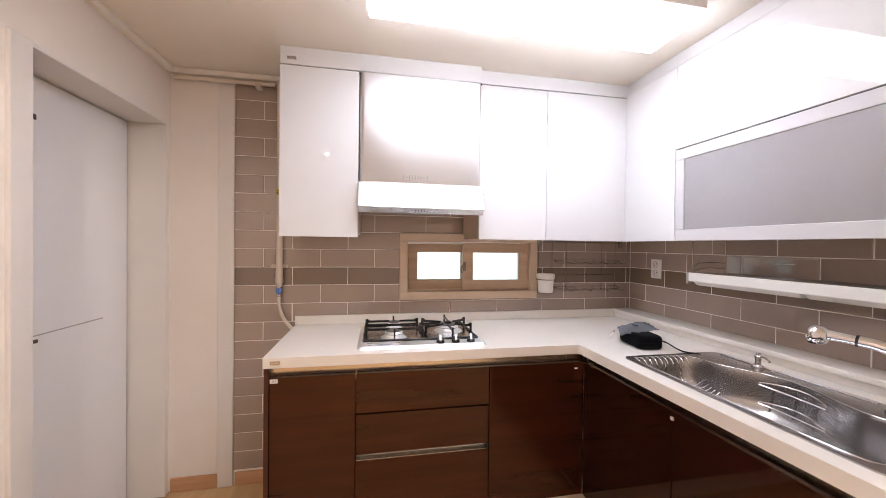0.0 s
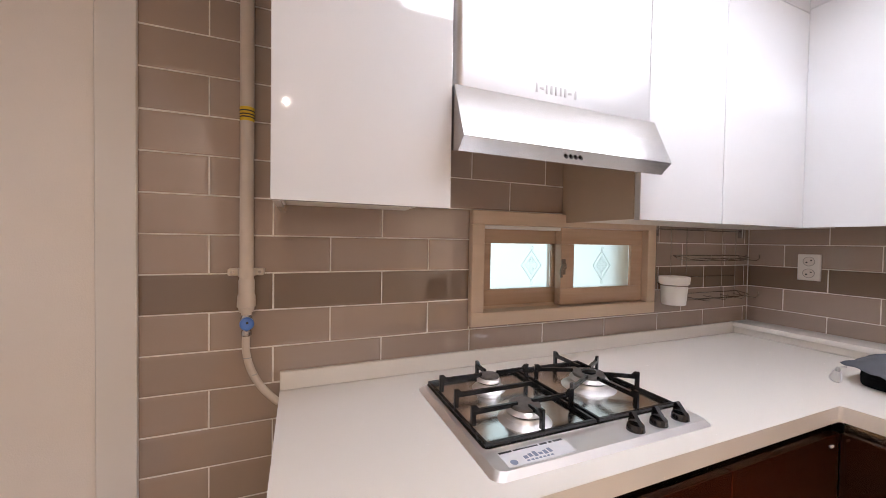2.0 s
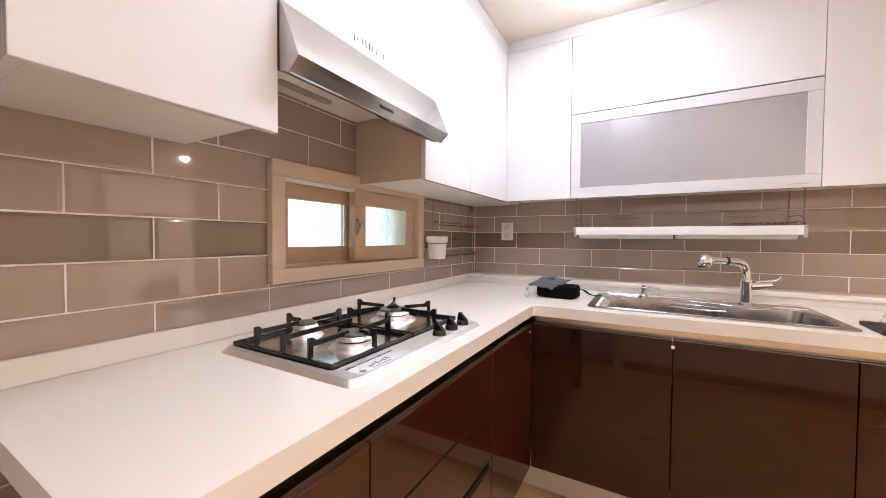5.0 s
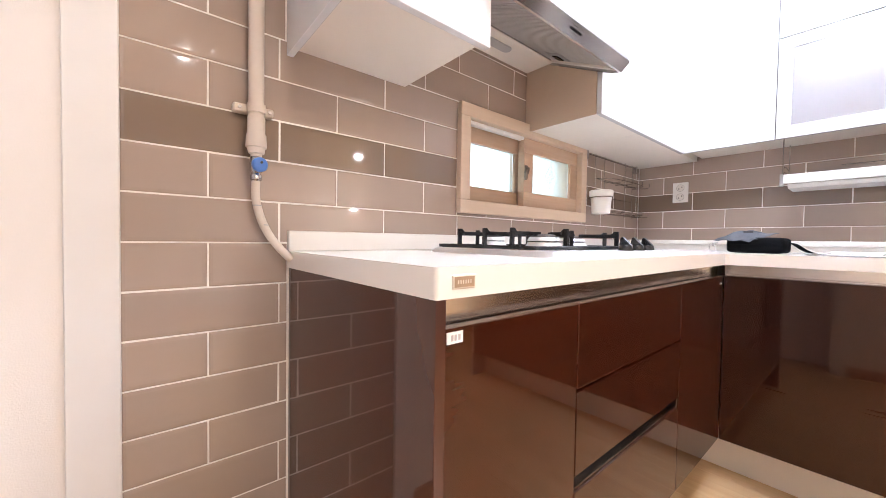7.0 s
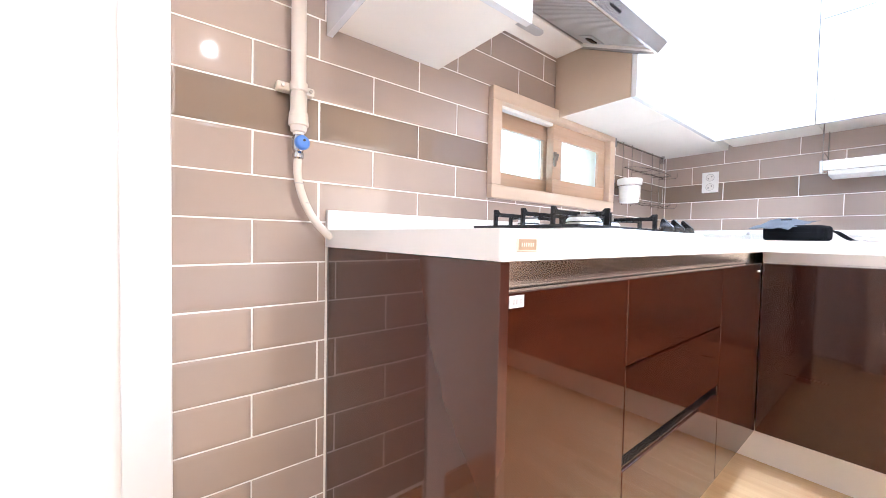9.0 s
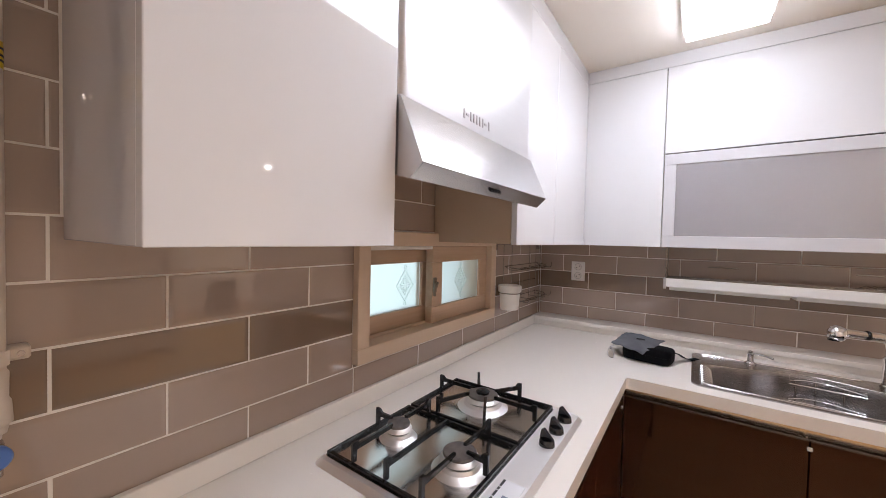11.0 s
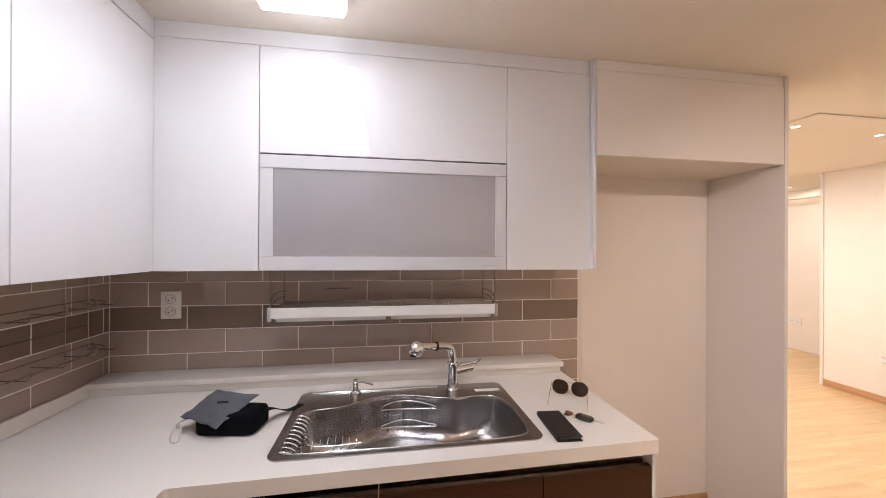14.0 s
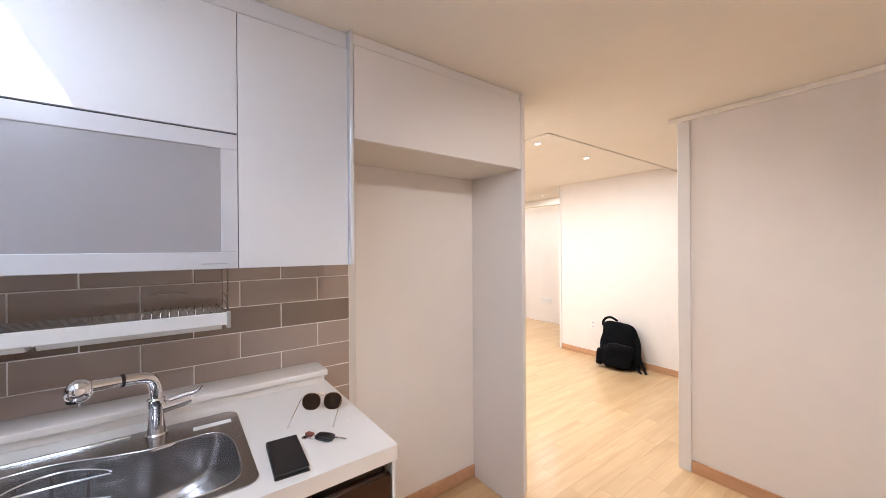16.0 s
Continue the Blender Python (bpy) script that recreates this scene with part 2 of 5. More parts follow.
def lathe(profile, centre, seg=28, bm=None):
    """A turned body: profile of (radius, z)."""
    own = bmesh.new()
    rings = []
    for r, z in profile:
        rings.append([own.verts.new((centre[0] + r * math.cos(a), centre[1] + r * math.sin(a), centre[2] + z)) for a in [2 * math.pi * i / seg for i in range(seg)]])
    for p, q in zip(rings, rings[1:]):
        for i in range(seg):
            own.faces.new((p[i], p[(i + 1) % seg], q[(i + 1) % seg], q[i]))
    if profile[0][0] > 1e-5:
        own.faces.new(rings[0][::-1])
    if profile[-1][0] > 1e-5:
        own.faces.new(rings[-1])
    bmesh.ops.remove_doubles(own, verts=own.verts[:], dist=1e-6)
    bmesh.ops.recalc_face_normals(own, faces=own.faces[:])
    return own if bm is None else join(bm, own)


def tube(points, r, seg=8, bm=None, smooth=0, closed=False):
    """A round wire through points; smooth: subdivisions of a Catmull-Rom curve."""
    pts = [Vector(p) for p in points]
    if smooth:
        out, n = [], len(pts)
        rng = range(n if closed else n - 1)
        for i in rng:
            p0, p1, p2, p3 = (pts[(i + k) % n] if closed else pts[min(max(i + k, 0), n - 1)] for k in (-1, 0, 1, 2))
            for j in range(smooth):
                t = j / smooth
                out.append(0.5 * (2 * p1 + (p2 - p0) * t + (2 * p0 - 5 * p1 + 4 * p2 - p3) * t * t + (3 * p1 - p0 - 3 * p2 + p3) * t ** 3))
        if not closed:
            out.append(pts[-1])
        pts = out
    own = bmesh.new()
    rings, n = [], len(pts)
    up = Vector((0.13, 0.29, 0.95))
    for i, p in enumerate(pts):
        a, b = (pts[i - 1], pts[(i + 1) % n]) if closed else (pts[max(i - 1, 0)], pts[min(i + 1, n - 1)])
        d = (b - a).normalized()
        u = (up - d * up.dot(d))
        if u.length < 0.05:
            u = Vector((1, 0, 0)) - d * d.x
        u.normalize()
        up = u
        w = d.cross(u)
        rad = r(i / max(1, n - 1)) if callable(r) else r
        rings.append([own.verts.new(p + rad * (math.cos(2 * math.pi * k / seg) * u + math.sin(2 * math.pi * k / seg) * w)) for k in range(seg)])
    pairs = list(zip(rings, rings[1:])) + ([(rings[-1], rings[0])] if closed else [])
    for p, q in pairs:
        for k in range(seg):
            own.faces.new((p[k], p[(k + 1) % seg], q[(k + 1) % seg], q[k]))
    if not closed:
        own.faces.new(rings[0][::-1])
        own.faces.new(rings[-1])
    bmesh.ops.recalc_face_normals(own, faces=own.faces[:])
    return own if bm is None else join(bm, own)


def prism(outline, axis, a, b, bevel=0.0):
    """An outline of 2D points drawn out along an axis from a to b (x: points are y, z; y: x, z; z: x, y)."""
    own = bmesh.new()
    put = {"x": lambda p, v: (v, p[0], p[1]), "y": lambda p, v: (p[0], v, p[1]), "z": lambda p, v: (p[0], p[1], v)}[axis]
    lo = [own.verts.new(put(p, a)) for p in outline]
    hi = [own.verts.new(put(p, b)) for p in outline]
    n = len(outline)
    own.faces.new(lo)
    own.faces.new(hi[::-1])
    for i in range(n):
        own.faces.new((lo[i], hi[i], hi[(i + 1) % n], lo[(i + 1) % n]))
    bmesh.ops.recalc_face_normals(own, faces=own.faces[:])
    if bevel:
        bmesh.ops.bevel(own, geom=own.edges[:], offset=bevel, segments=2, affect="EDGES")
    return own


def mesh_of(name, bm, mat, smooth=None):
    me = bpy.data.meshes.new(name)
    bm.to_mesh(me)
    bm.free()
    me.materials.append(mat)
    if smooth:
        me.polygons.foreach_set("use_smooth", [True] * len(me.polygons))
        me.set_sharp_from_angle(angle=radians(smooth))
    return me


def part(name, bm, mat, parent, label="", smooth=None):
    ob = new(name, mesh_of(name, bm, mat, smooth))
    ob.parent = parent
    return tagged(ob, label)


def thing(name, at, label, category, group=""):
    ob = new(name)
    ob.empty_display_size = 0.05
    ob.location = at
    bpy.context.view_layer.update()
    return tagged(ob, label, category, group)


def under(name, bm, mat, root, label="", smooth=None):
    """A part given in world metres under a root that stands elsewhere."""
    bm.transform(Matrix.Translation(-world_at(root)))
    return part(name, bm, mat, root, label, smooth)


def world_at(ob):
    v = Vector(ob.location)
    return v if ob.parent is None else v + world_at(ob.parent)


def solid(name, bm, mat, label, category="", kind="structure", smooth=None):
    return tagged(new(name, mesh_of(name, bm, mat, smooth)), label, category or name.split("_")[0], kind=kind)


# ---- the shell ----
# back wall with the window's opening
WX0, WX1, WZ0, WZ1 = 0.086, 0.950, 1.055, 1.447
G = BY + 0.0014
bm = box(LX - 0.4, WX0, G, G + 0.2, FZ, CZ)
box(WX1, RX + 0.2, G, G + 0.2, FZ, CZ, bm=bm)
box(WX0, WX1, G, G + 0.2, FZ, WZ0, bm=bm)
box(WX0, WX1, G, G + 0.2, WZ1, CZ, bm=bm)
wall_back = solid("wall_back", bm, M["grout"], "back wall of the kitchen under grey-brown tiles", "wall")
bm = box(LX, -0.888, BY - 0.002, G, FZ, CZ)
solid("wall_back_plain", bm, M["paper"], "narrow strip of beige papered wall", "wall")
solid("trim_back", box(-0.888, -0.809, BY - 0.012, G, FZ, CZ - 0.03, 0.002), M["white_paint"], "cream upright trim board beside the tiles", "trim")
# right wall
bm = box(RX + 0.0014, RX + 0.15, -0.08, G, FZ, CZ)
wall_right = solid("wall_right", bm, M["grout"], "kitchen side wall under grey-brown tiles", "wall")
# niche for the refrigerator
NX, NY0, NY1 = 1.71, -0.928, -0.08
solid("wall_niche", box(NX, NX + 0.12, NY0, NY1, FZ, CZ), M["paper"], "beige papered back wall of the fridge niche", "wall")
solid("trim_niche", box(NX - 0.012, NX, NY1 - 0.06, NY1, FZ, 1.895, 0.002), M["white_paint"], "cream upright trim in the fridge niche", "trim")
solid("wall_living_north", box(1.42, 6.2, NY0 - 0.14, NY0 - 0.02, FZ, CZ + 0.1), M["paper"], "plain papered wall behind the niche", "wall")
# left wall with the door's deep opening
DY0, DY1, DZ = 1.235, BY - 0.03, 2.0
bm = box(LX - 0.3, LX, -2.2, DY0, FZ, CZ)
box(LX - 0.3, LX, DY0, G, DZ, CZ, bm=bm)
box(LX - 0.3, LX, DY1, G, FZ, DZ, bm=bm)
solid("wall_left", bm, M["paper"], "beige papered wall with a deep door opening", "wall")
bm = box(LX - 0.24, LX + 0.012, DY0 - 0.075, DY0, FZ, DZ + 0.001, 0.002)
box(LX - 0.24, LX + 0.004, DY0, DY1, DZ - 0.012, DZ, 0.002, bm=bm)
box(LX - 0.24, LX + 0.004, DY1 - 0.012, DY1 - 0.001, FZ, DZ - 0.012, 0.002, bm=bm)
solid("trim_door", bm, M["white_paint"], "cream painted door lining and casing", "trim")
# door
door = tagged(thing("door_1", (LX - 0.2, DY0, FZ), "closed white painted flush door in a deep opening", "door"), kind="structure")
under("leaf", box(LX - 0.205, LX - 0.165, DY0 + 0.003, DY1 - 0.022, FZ + 0.008, DZ - 0.018, 0.003, 2), M["door_white"], door)
under("bead", box(LX - 0.166, LX - 0.162, 1.43, 1.80, 1.024, 1.028), M["grey_plastic"], door, "thin raised bead")
under("latch", box(LX - 0.167, LX - 0.160, 1.435, 1.475, 0.998, 1.012, 0.002), M["black_gloss"], door, "small dark latch plate")
under("hinge", box(LX - 0.167, LX - 0.160, 1.44, 1.468, 1.822, 1.842, 0.002), M["dark_print"], door, "small dark plate")
# dark strip painted in for the shade beside the leaf's edge
under("seal", box(LX - 0.196, LX - 0.172, DY1 - 0.021, DY1 - 0.013, FZ, DZ - 0.014), M["gap"], door, "dark strip standing for the shade in the gap at the closing edge")
# south wall of the kitchen, with its end casing
SY, SX = -2.04, 0.980
solid("wall_south", box(LX - 0.3, SX - 0.07, SY - 0.12, SY, FZ, CZ), M["paper"], "beige papered wall at the kitchen's end", "wall")
solid("trim_south", box(SX - 0.07, SX, SY - 0.135, SY + 0.015, FZ, CZ - 0.03, 0.002), M["white_paint"], "white casing at a wall's end", "trim")
# living room
FY, FX = -3.80, 3.14
solid("wall_far", box(LX - 0.3, FX - 0.03, FY - 0.12, FY, FZ, CZ + 0.1), M["paper"], "white papered living room wall behind the backpack", "wall")
solid("trim_far", box(FX - 0.03, FX, FY - 0.13, FY + 0.012, FZ, CZ + 0.06, 0.002), M["white_paint"], "white casing at a wall's end", "trim")
solid("wall_end", box(LX - 0.3, 6.2, -5.22, -5.10, FZ, CZ + 0.1), M["paper"], "cream wall of the far room under a light cove", "wall")
solid("wall_east", box(6.08, 6.2, -5.1, NY0, FZ, CZ + 0.1), M["paper"], "plain papered wall", "wall")
solid("wall_west", box(LX - 0.3, LX, -5.1, SY - 0.12, FZ, CZ + 0.1), M["paper"], "plain papered wall", "wall")
# ceilings: kitchen and the raised tray over the living room
TX, TY, TUP = 1.645, -1.58, 0.05
bm = box(LX - 0.3, RX + 0.2, TY, G + 0.2, CZ, CZ + 0.1)
box(LX - 0.3, TX, -5.2, TY, CZ, CZ + 0.1, bm=bm)
box(RX + 0.2, 6.2, TY, NY0 - 0.02, CZ, CZ + 0.1, bm=bm)
solid("ceiling", bm, M["ceilpaper"], "cream papered ceiling", "ceiling")
bm = box(TX, 6.2, -5.2, TY, CZ + TUP, CZ + 0.1)
solid("ceiling_tray", bm, M["ceilpaper"], "raised cream ceiling over the living room", "ceiling")
bm = box(TX - 0.012, TX + 0.012, FY, TY + 0.012, CZ - 0.008, CZ - 0.0005, 0.002)
box(TX + 0.012, 6.0, TY - 0.012, TY + 0.012, CZ - 0.008, CZ - 0.0005, 0.002, bm=bm)
solid("trim_tray", bm, M["cream_board"], "thin moulding round the raised ceiling", "trim")
bm = box(LX, SX + 0.05, SY + 0.0005, SY + 0.03, CZ - 0.03, CZ - 0.0005, 0.004)
box(LX, LX + 0.03, SY + 0.03, BY - 0.03, CZ - 0.03, CZ - 0.0005, 0.004, bm=bm)
box(LX, -0.50, BY - 0.03, BY - 0.0025, CZ - 0.03, CZ - 0.0005, 0.004, bm=bm)
solid("trim_ceiling", bm, M["ceilpaper"], "cream ceiling moulding", "trim")
# cove of the far room: a dropped lip with a light strip above it
solid("trim_cove", box(2.6, 6.0, -4.95, -4.80, CZ - 0.06, CZ + TUP, 0.003), M["ceilpaper"], "lip of the light cove", "trim")
strip = thing("cove_light", (4.3, -5.04, CZ + 0.01), "warm light strip hidden in the ceiling cove", "light")
under("strip", box(2.7, 6.0, -5.05, -5.03, CZ - 0.03, CZ - 0.02), M["cove"], strip)
# skirting
bm = box(LX + 0.013, -0.884, BY - 0.014, BY - 0.0025, FZ, FZ + 0.075, 0.002)
box(-0.80, -0.482, BY - 0.008, BY + 0.002, FZ, FZ + 0.072, 0.002, bm=bm)
box(LX, LX + 0.012, SY + 0.014, DY0 - 0.08, FZ, FZ + 0.075, 0.002, bm=bm)
box(LX, SX - 0.072, SY, SY + 0.012, FZ, FZ + 0.075, 0.002, bm=bm)
box(NX - 0.012, NX, NY0 + 0.005, NY1 - 0.062, FZ, FZ + 0.075, 0.002, bm=bm)
box(LX, FX - 0.032, FY, FY + 0.012, FZ, FZ + 0.07, 0.002, bm=bm)
solid("baseboard", bm, M["skirt"], "orange-brown wooden skirting board", "baseboard")
# subfloor under the planks
bm = box(LX - 0.3, RX + 0.2, NY0 - 0.02, BY + 0.0014, FZ - 0.1, FZ - 0.004)
floor = solid("floor", box(LX - 0.3, 6.2, -5.2, NY0 - 0.02, FZ - 0.1, FZ - 0.004, bm=bm), M["seam"], "honey-coloured wooden plank floor", "floor")

# ---- upper cabinets ----
def upper_cabinet(at, label):
    return thing("wall_cabinet", at, label, "cabinet", "white wall cabinets")


BV = 0.0015
WHITE = "glossy white wall cabinet, closed, hung over the worktop"
# left of the hood
c = upper_cabinet((-0.31, 1.83, UB), WHITE)
under("body", box(-0.478, -0.141, UY + 0.021, BY - 0.001, UB + 0.022, UT), M["cream_board"], c)
under("end_panel", box(-0.4955, -0.479, UY + 0.0205, BY - 0.001, UB, UT, BV), M["white_gloss"], c, "glossy white end panel")
under("door", box(-0.496, -0.140, UY, UY + 0.019, UB, UT, BV, 2), M["white_gloss"], c)
# right of the hood, to the corner
HX0, HX1 = -0.138, 0.472
c = upper_cabinet((0.65, 1.83, UB), WHITE)
under("body", box(HX1 + 0.004, 0.848, UYR + 0.021, BY - 0.001, UB + 0.008, UTR - 0.006), M["cream_board"], c)
under("side_panel", box(HX1 + 0.0, HX1 + 0.0035, UYR + 0.021, BY - 0.001, UB + 0.003, UTR), M["tan_board"], c, "tan side panel")
under("door", box(HX1 + 0.002, 0.8485, UYR, UYR + 0.019, UB, UTR, BV, 2), M["white_gloss"], c)
c = upper_cabinet((1.1, 1.83, UB), WHITE + " in the corner")
under("body", box(0.8495, RX - 0.001, UYR + 0.021, BY - 0.001, UB + 0.008, UTR - 0.006), M["cream_board"], c)
under("door", box(0.8515, UX + 0.017, UYR, UYR + 0.019, UB, UTR, BV, 2), M["white_gloss"], c)
# along the side wall
VT = UT + 0.03
c = upper_cabinet((1.48, 1.5, UB), WHITE)
under("body", box(UX + 0.021, RX - 0.001, 1.348, UYR - 0.002, UB + 0.02, UT - 0.006), M["cream_board"], c)
under("door", box(UX, UX + 0.019, 1.3475, UYR - 0.0006, UB, VT - 0.004, BV, 2), M["white_gloss"], c)
c = upper_cabinet((1.48, 0.88, 1.84), "glossy white lift-up wall cabinet, closed")
under("body", box(UX + 0.021, RX - 0.001, 0.411, 1.3465, 1.842, UT), M["cream_board"], c)
under("door", box(UX, UX + 0.019, 0.4105, 1.3445, 1.843, VT - 0.004, BV, 2), M["white_gloss"], c)
c = upper_cabinet((1.48, 0.88, UB), "wall cabinet with a frosted grey glass flap in a pale frame")
under("back", box(RX - 0.012, RX - 0.001, 0.4275, 1.3295, UB + 0.0365, 1.8215), M["cream_board"], c)
for y0 in (0.411, 1.330):
    under("side", box(UX + 0.021, RX - 0.001, y0, y0 + 0.016, UB + 0.02, 1.838), M["cream_board"], c)
for z0 in (UB + 0.02, 1.822):
    under("board", box(UX + 0.021, RX - 0.001, 0.4272, 1.3298, z0, z0 + 0.016), M["cream_board"], c)
under("shelf", box(UX + 0.014, RX - 0.012, 0.428, 1.329, 1.625, 1.640), M["white_paint"], c)
under("divider", box(UX + 0.014, RX - 0.012, 0.872, 0.886, UB + 0.036, 1.624), M["white_paint"], c)
flap = under("glass_flap", box(UX + 0.004, UX + 0.009, 0.456, 1.298, 1.465, 1.790), M["smoke"], c, "frosted grey glass pane")
for y0, y1, z0, z1 in ((0.4105, 1.3445, UB, 1.4655), (0.4105, 1.3445, 1.7895, 1.838), (0.4105, 0.4565, 1.4658, 1.7892), (1.2975, 1.3445, 1.4658, 1.7892)):
    under("flap_rail", box(UX, UX + 0.018, y0, y1, z0, z1, BV), M["smoke_rail"], c, "pale grey glass border")
under("maker_mark", box(UX - 0.0015, UX + 0.001, 0.44, 0.51, 1.428, 1.431), M["grey_plastic"], c, "tiny grey maker's line")
c = upper_cabinet((1.48, 0.22, UB), WHITE)
under("body", box(UX + 0.021, RX - 0.001, 0.046, 0.409, UB + 0.02, UT - 0.006), M["cream_board"], c)
under("door", box(UX, UX + 0.019, 0.0440, 0.4085, UB, VT - 0.004, BV, 2), M["white_gloss"], c)
# fillers over the doors and the niche surround
bm = box(-0.496, HX1 - 0.001, UY + 0.003, UY + 0.022, UT + 0.006, CZ - 0.001, BV)
box(HX1 + 0.001, UX + 0.02, UYR + 0.003, UYR + 0.022, UTR + 0.006, CZ - 0.001, BV, bm=bm)
box(-0.496, -0.479, UY + 0.023, BY - 0.03, UT + 0.006, CZ - 0.001, BV, bm=bm)
solid("trim_cabinet_back", bm, M["white_gloss"], "white filler board over the wall cabinets", "trim")
solid("trim_cabinet_side", box(UX + 0.006, UX + 0.02, 0.0445, UYR + 0.002, VT, CZ - 0.001, BV), M["white_gloss"], "white filler board over the wall cabinets", "trim")
# dark strips put behind the door gaps as their shade
bm = box(-0.494, HX1, UY + 0.012, UY + 0.0195, UT - 0.004, UT + 0.008)
box(HX1 + 0.002, UX, UYR + 0.012, UYR + 0.0195, UTR - 0.004, UTR + 0.008, bm=bm)
box(UX + 0.0115, UX + 0.0195, 0.046, UYR, VT - 0.008, VT + 0.002, bm=bm)
box(UX + 0.0115, UX + 0.0195, 0.412, 1.343, 1.836, 1.845, bm=bm)
solid("trim_shadow_gap", bm, M["gap"], "dark strip standing for the shade in the gap between cabinet doors and fillers", "trim")
niche = thing("fridge_surround", (1.5, -0.45, FZ), "white tall panels round an empty refrigerator niche", "cabinet")
under("tall_panel", box(UX - 0.022, NX - 0.001, NY0, NY0 + 0.018, FZ, CZ - 0.001, BV), M["panel"], niche, "white tall side panel")
under("short_panel", box(UX - 0.022, RX - 0.001, 0.029, 0.0425, UB, CZ - 0.001, BV), M["white_gloss"], niche)
under("body", box(UX + 0.002, NX - 0.001, NY0 + 0.02, 0.027, 1.893, 2.24), M["cream_board"], niche)
under("door", box(UX - 0.02, UX - 0.001, NY0 + 0.021, 0.0265, 1.891, 2.246, BV, 2), M["panel"], niche)
# dark strip in place of the shade above the niche door
under("gap", box(UX - 0.008, UX + 0.0015, NY0 + 0.021, 0.0265, 2.2455, 2.2515), M["gap"], niche, "dark strip standing for the shade in the gap")
under("filler", box(UX - 0.012, UX + 0.004, NY0 + 0.02, 0.0265, 2.251, CZ - 0.001, BV), M["panel"], niche)

# maker's badge on the filler, plain bars
badge = thing("badge", (-0.44, UY, 2.245), "small silver maker's badge on the filler board", "badge")
under("plate", box(-0.465, -0.425, UY - 0.001, UY + 0.0028, 2.232, 2.246, 0.001), M["steel"], badge)

# ---- range hood ----
def rounded_bar(x0, x1, y0, y1, seg=8):
    """The outline of a bar with half-round ends, lying along x."""
    r, yc = (y1 - y0) / 2, (y0 + y1) / 2
    right = [(x1 - r + r * math.cos(a), yc + r * math.sin(a)) for a in [-math.pi / 2 + math.pi * i / seg for i in range(seg + 1)]]
    left = [(x0 + r + r * math.cos(a), yc + r * math.sin(a)) for a in [math.pi / 2 + math.pi * i / seg for i in range(seg + 1)]]
    return right + left


hood = thing("range_hood", (0.16, 1.8, 1.54), "brushed stainless steel range hood between the wall cabinets", "hood")
HY, HZ0, HZ1, HB0 = 1.596, 1.532, 1.558, 1.660
chim = box(HX0 + 0.002, HX1 - 0.002, UY - 0.004, UY + 0.15, 1.680, UT)
upright = [e for e in chim.edges if abs(e.verts[0].co.z - e.verts[1].co.z) > 0.1 and e.verts[0].co.y < UY]
bmesh.ops.bevel(chim, geom=upright, offset=0.022, segments=6, profile=0.5, affect="EDGES")
under("chimney", chim, M["steel_chimney"], hood, smooth=40)
# canopy: a sloping face, a lip that leans back, and a rim turned in below
can = prism([(UY - 0.006, 1.681), (HY, HZ1), (HY + 0.028, HZ0), (HY + 0.034, HZ0), (HY + 0.036, HZ0 + 0.004), (HY + 0.010, HZ1 + 0.002), (UY - 0.002, 1.676)], "x", HX0 + 0.0034, HX1 - 0.0034)
under("canopy", can, M["steel"], hood, smooth=12)
for x in (HX0 + 0.0002, HX1 - 0.0032):
    under("side_plate", prism([(UY - 0.006, 1.681), (HY + 0.0005, HZ1), (HY + 0.0285, HZ0), (HY + 0.062, HZ0 + 0.008), (1.905, HB0 - 0.002), (1.905, 1.681)], "x", x, x + 0.003), M["steel"], hood)
# cream underside: a strip at the wall and two sloping cheeks round the filter
under("underside", box(HX0 + 0.004, HX1 - 0.004, 1.893, BY - 0.004, HB0, HB0 + 0.012, 0.002), M["cream_board"], hood, "cream underside strip")
for x0, x1 in ((HX0 + 0.0036, HX0 + 0.026), (HX1 - 0.026, HX1 - 0.0036)):
    under("cheek", prism([(HY + 0.037, HZ0 + 0.007), (1.8925, HB0 + 0.001), (1.8925, HB0 + 0.010), (HY + 0.037, HZ0 + 0.016)], "x", x0, x1), M["cream_board"], hood, "cream side strip")
fa, fb = Vector((HY + 0.040, HZ0 + 0.014)), Vector((1.889, HB0 + 0.006))
fu = (fb - fa).normalized()
fn = Vector((fu.y, -fu.x))


def on_filter(x0, x1, v0, v1, d0, d1, bm=None):
    """A slab lying on the sloping filter: v along the slope, d below it."""
    c0 = [fa + fu * v + fn * d for v, d in ((v0, d0), (v1, d0), (v1, d1), (v0, d1))]
    own = prism([tuple(c) for c in c0], "x", x0, x1)
    return own if bm is None else join(bm, own)


flen = (fb - fa).length
under("grease_filter", on_filter(HX0 + 0.027, HX1 - 0.027, 0.0, flen, -0.006, 0.0), M["filter"], hood, "grey metal mesh grease filter")
bm = bmesh.new()
for i in range(52):
    x = HX0 + 0.036 + i * 0.0101
    on_filter(x, x + 0.0042, 0.010, flen - 0.010, 0.0001, 0.0012, bm=bm)
tagged(under("filter_mesh", bm, M["filter"], hood, "fine ribs of the filter"), kind="stuff")
for v0, v1 in ((0.0, 0.008), (flen - 0.008, flen)):
    under("filter_frame", on_filter(HX0 + 0.0275, HX1 - 0.0275, v0, v1, 0.0001, 0.004), M["steel"], hood, "thin steel filter frame")
under("filter_latch", on_filter(HX1 - 0.125, HX1 - 0.045, flen * 0.60, flen * 0.80, 0.0014, 0.005), M["grey_plastic"], hood, "grey latch plate")
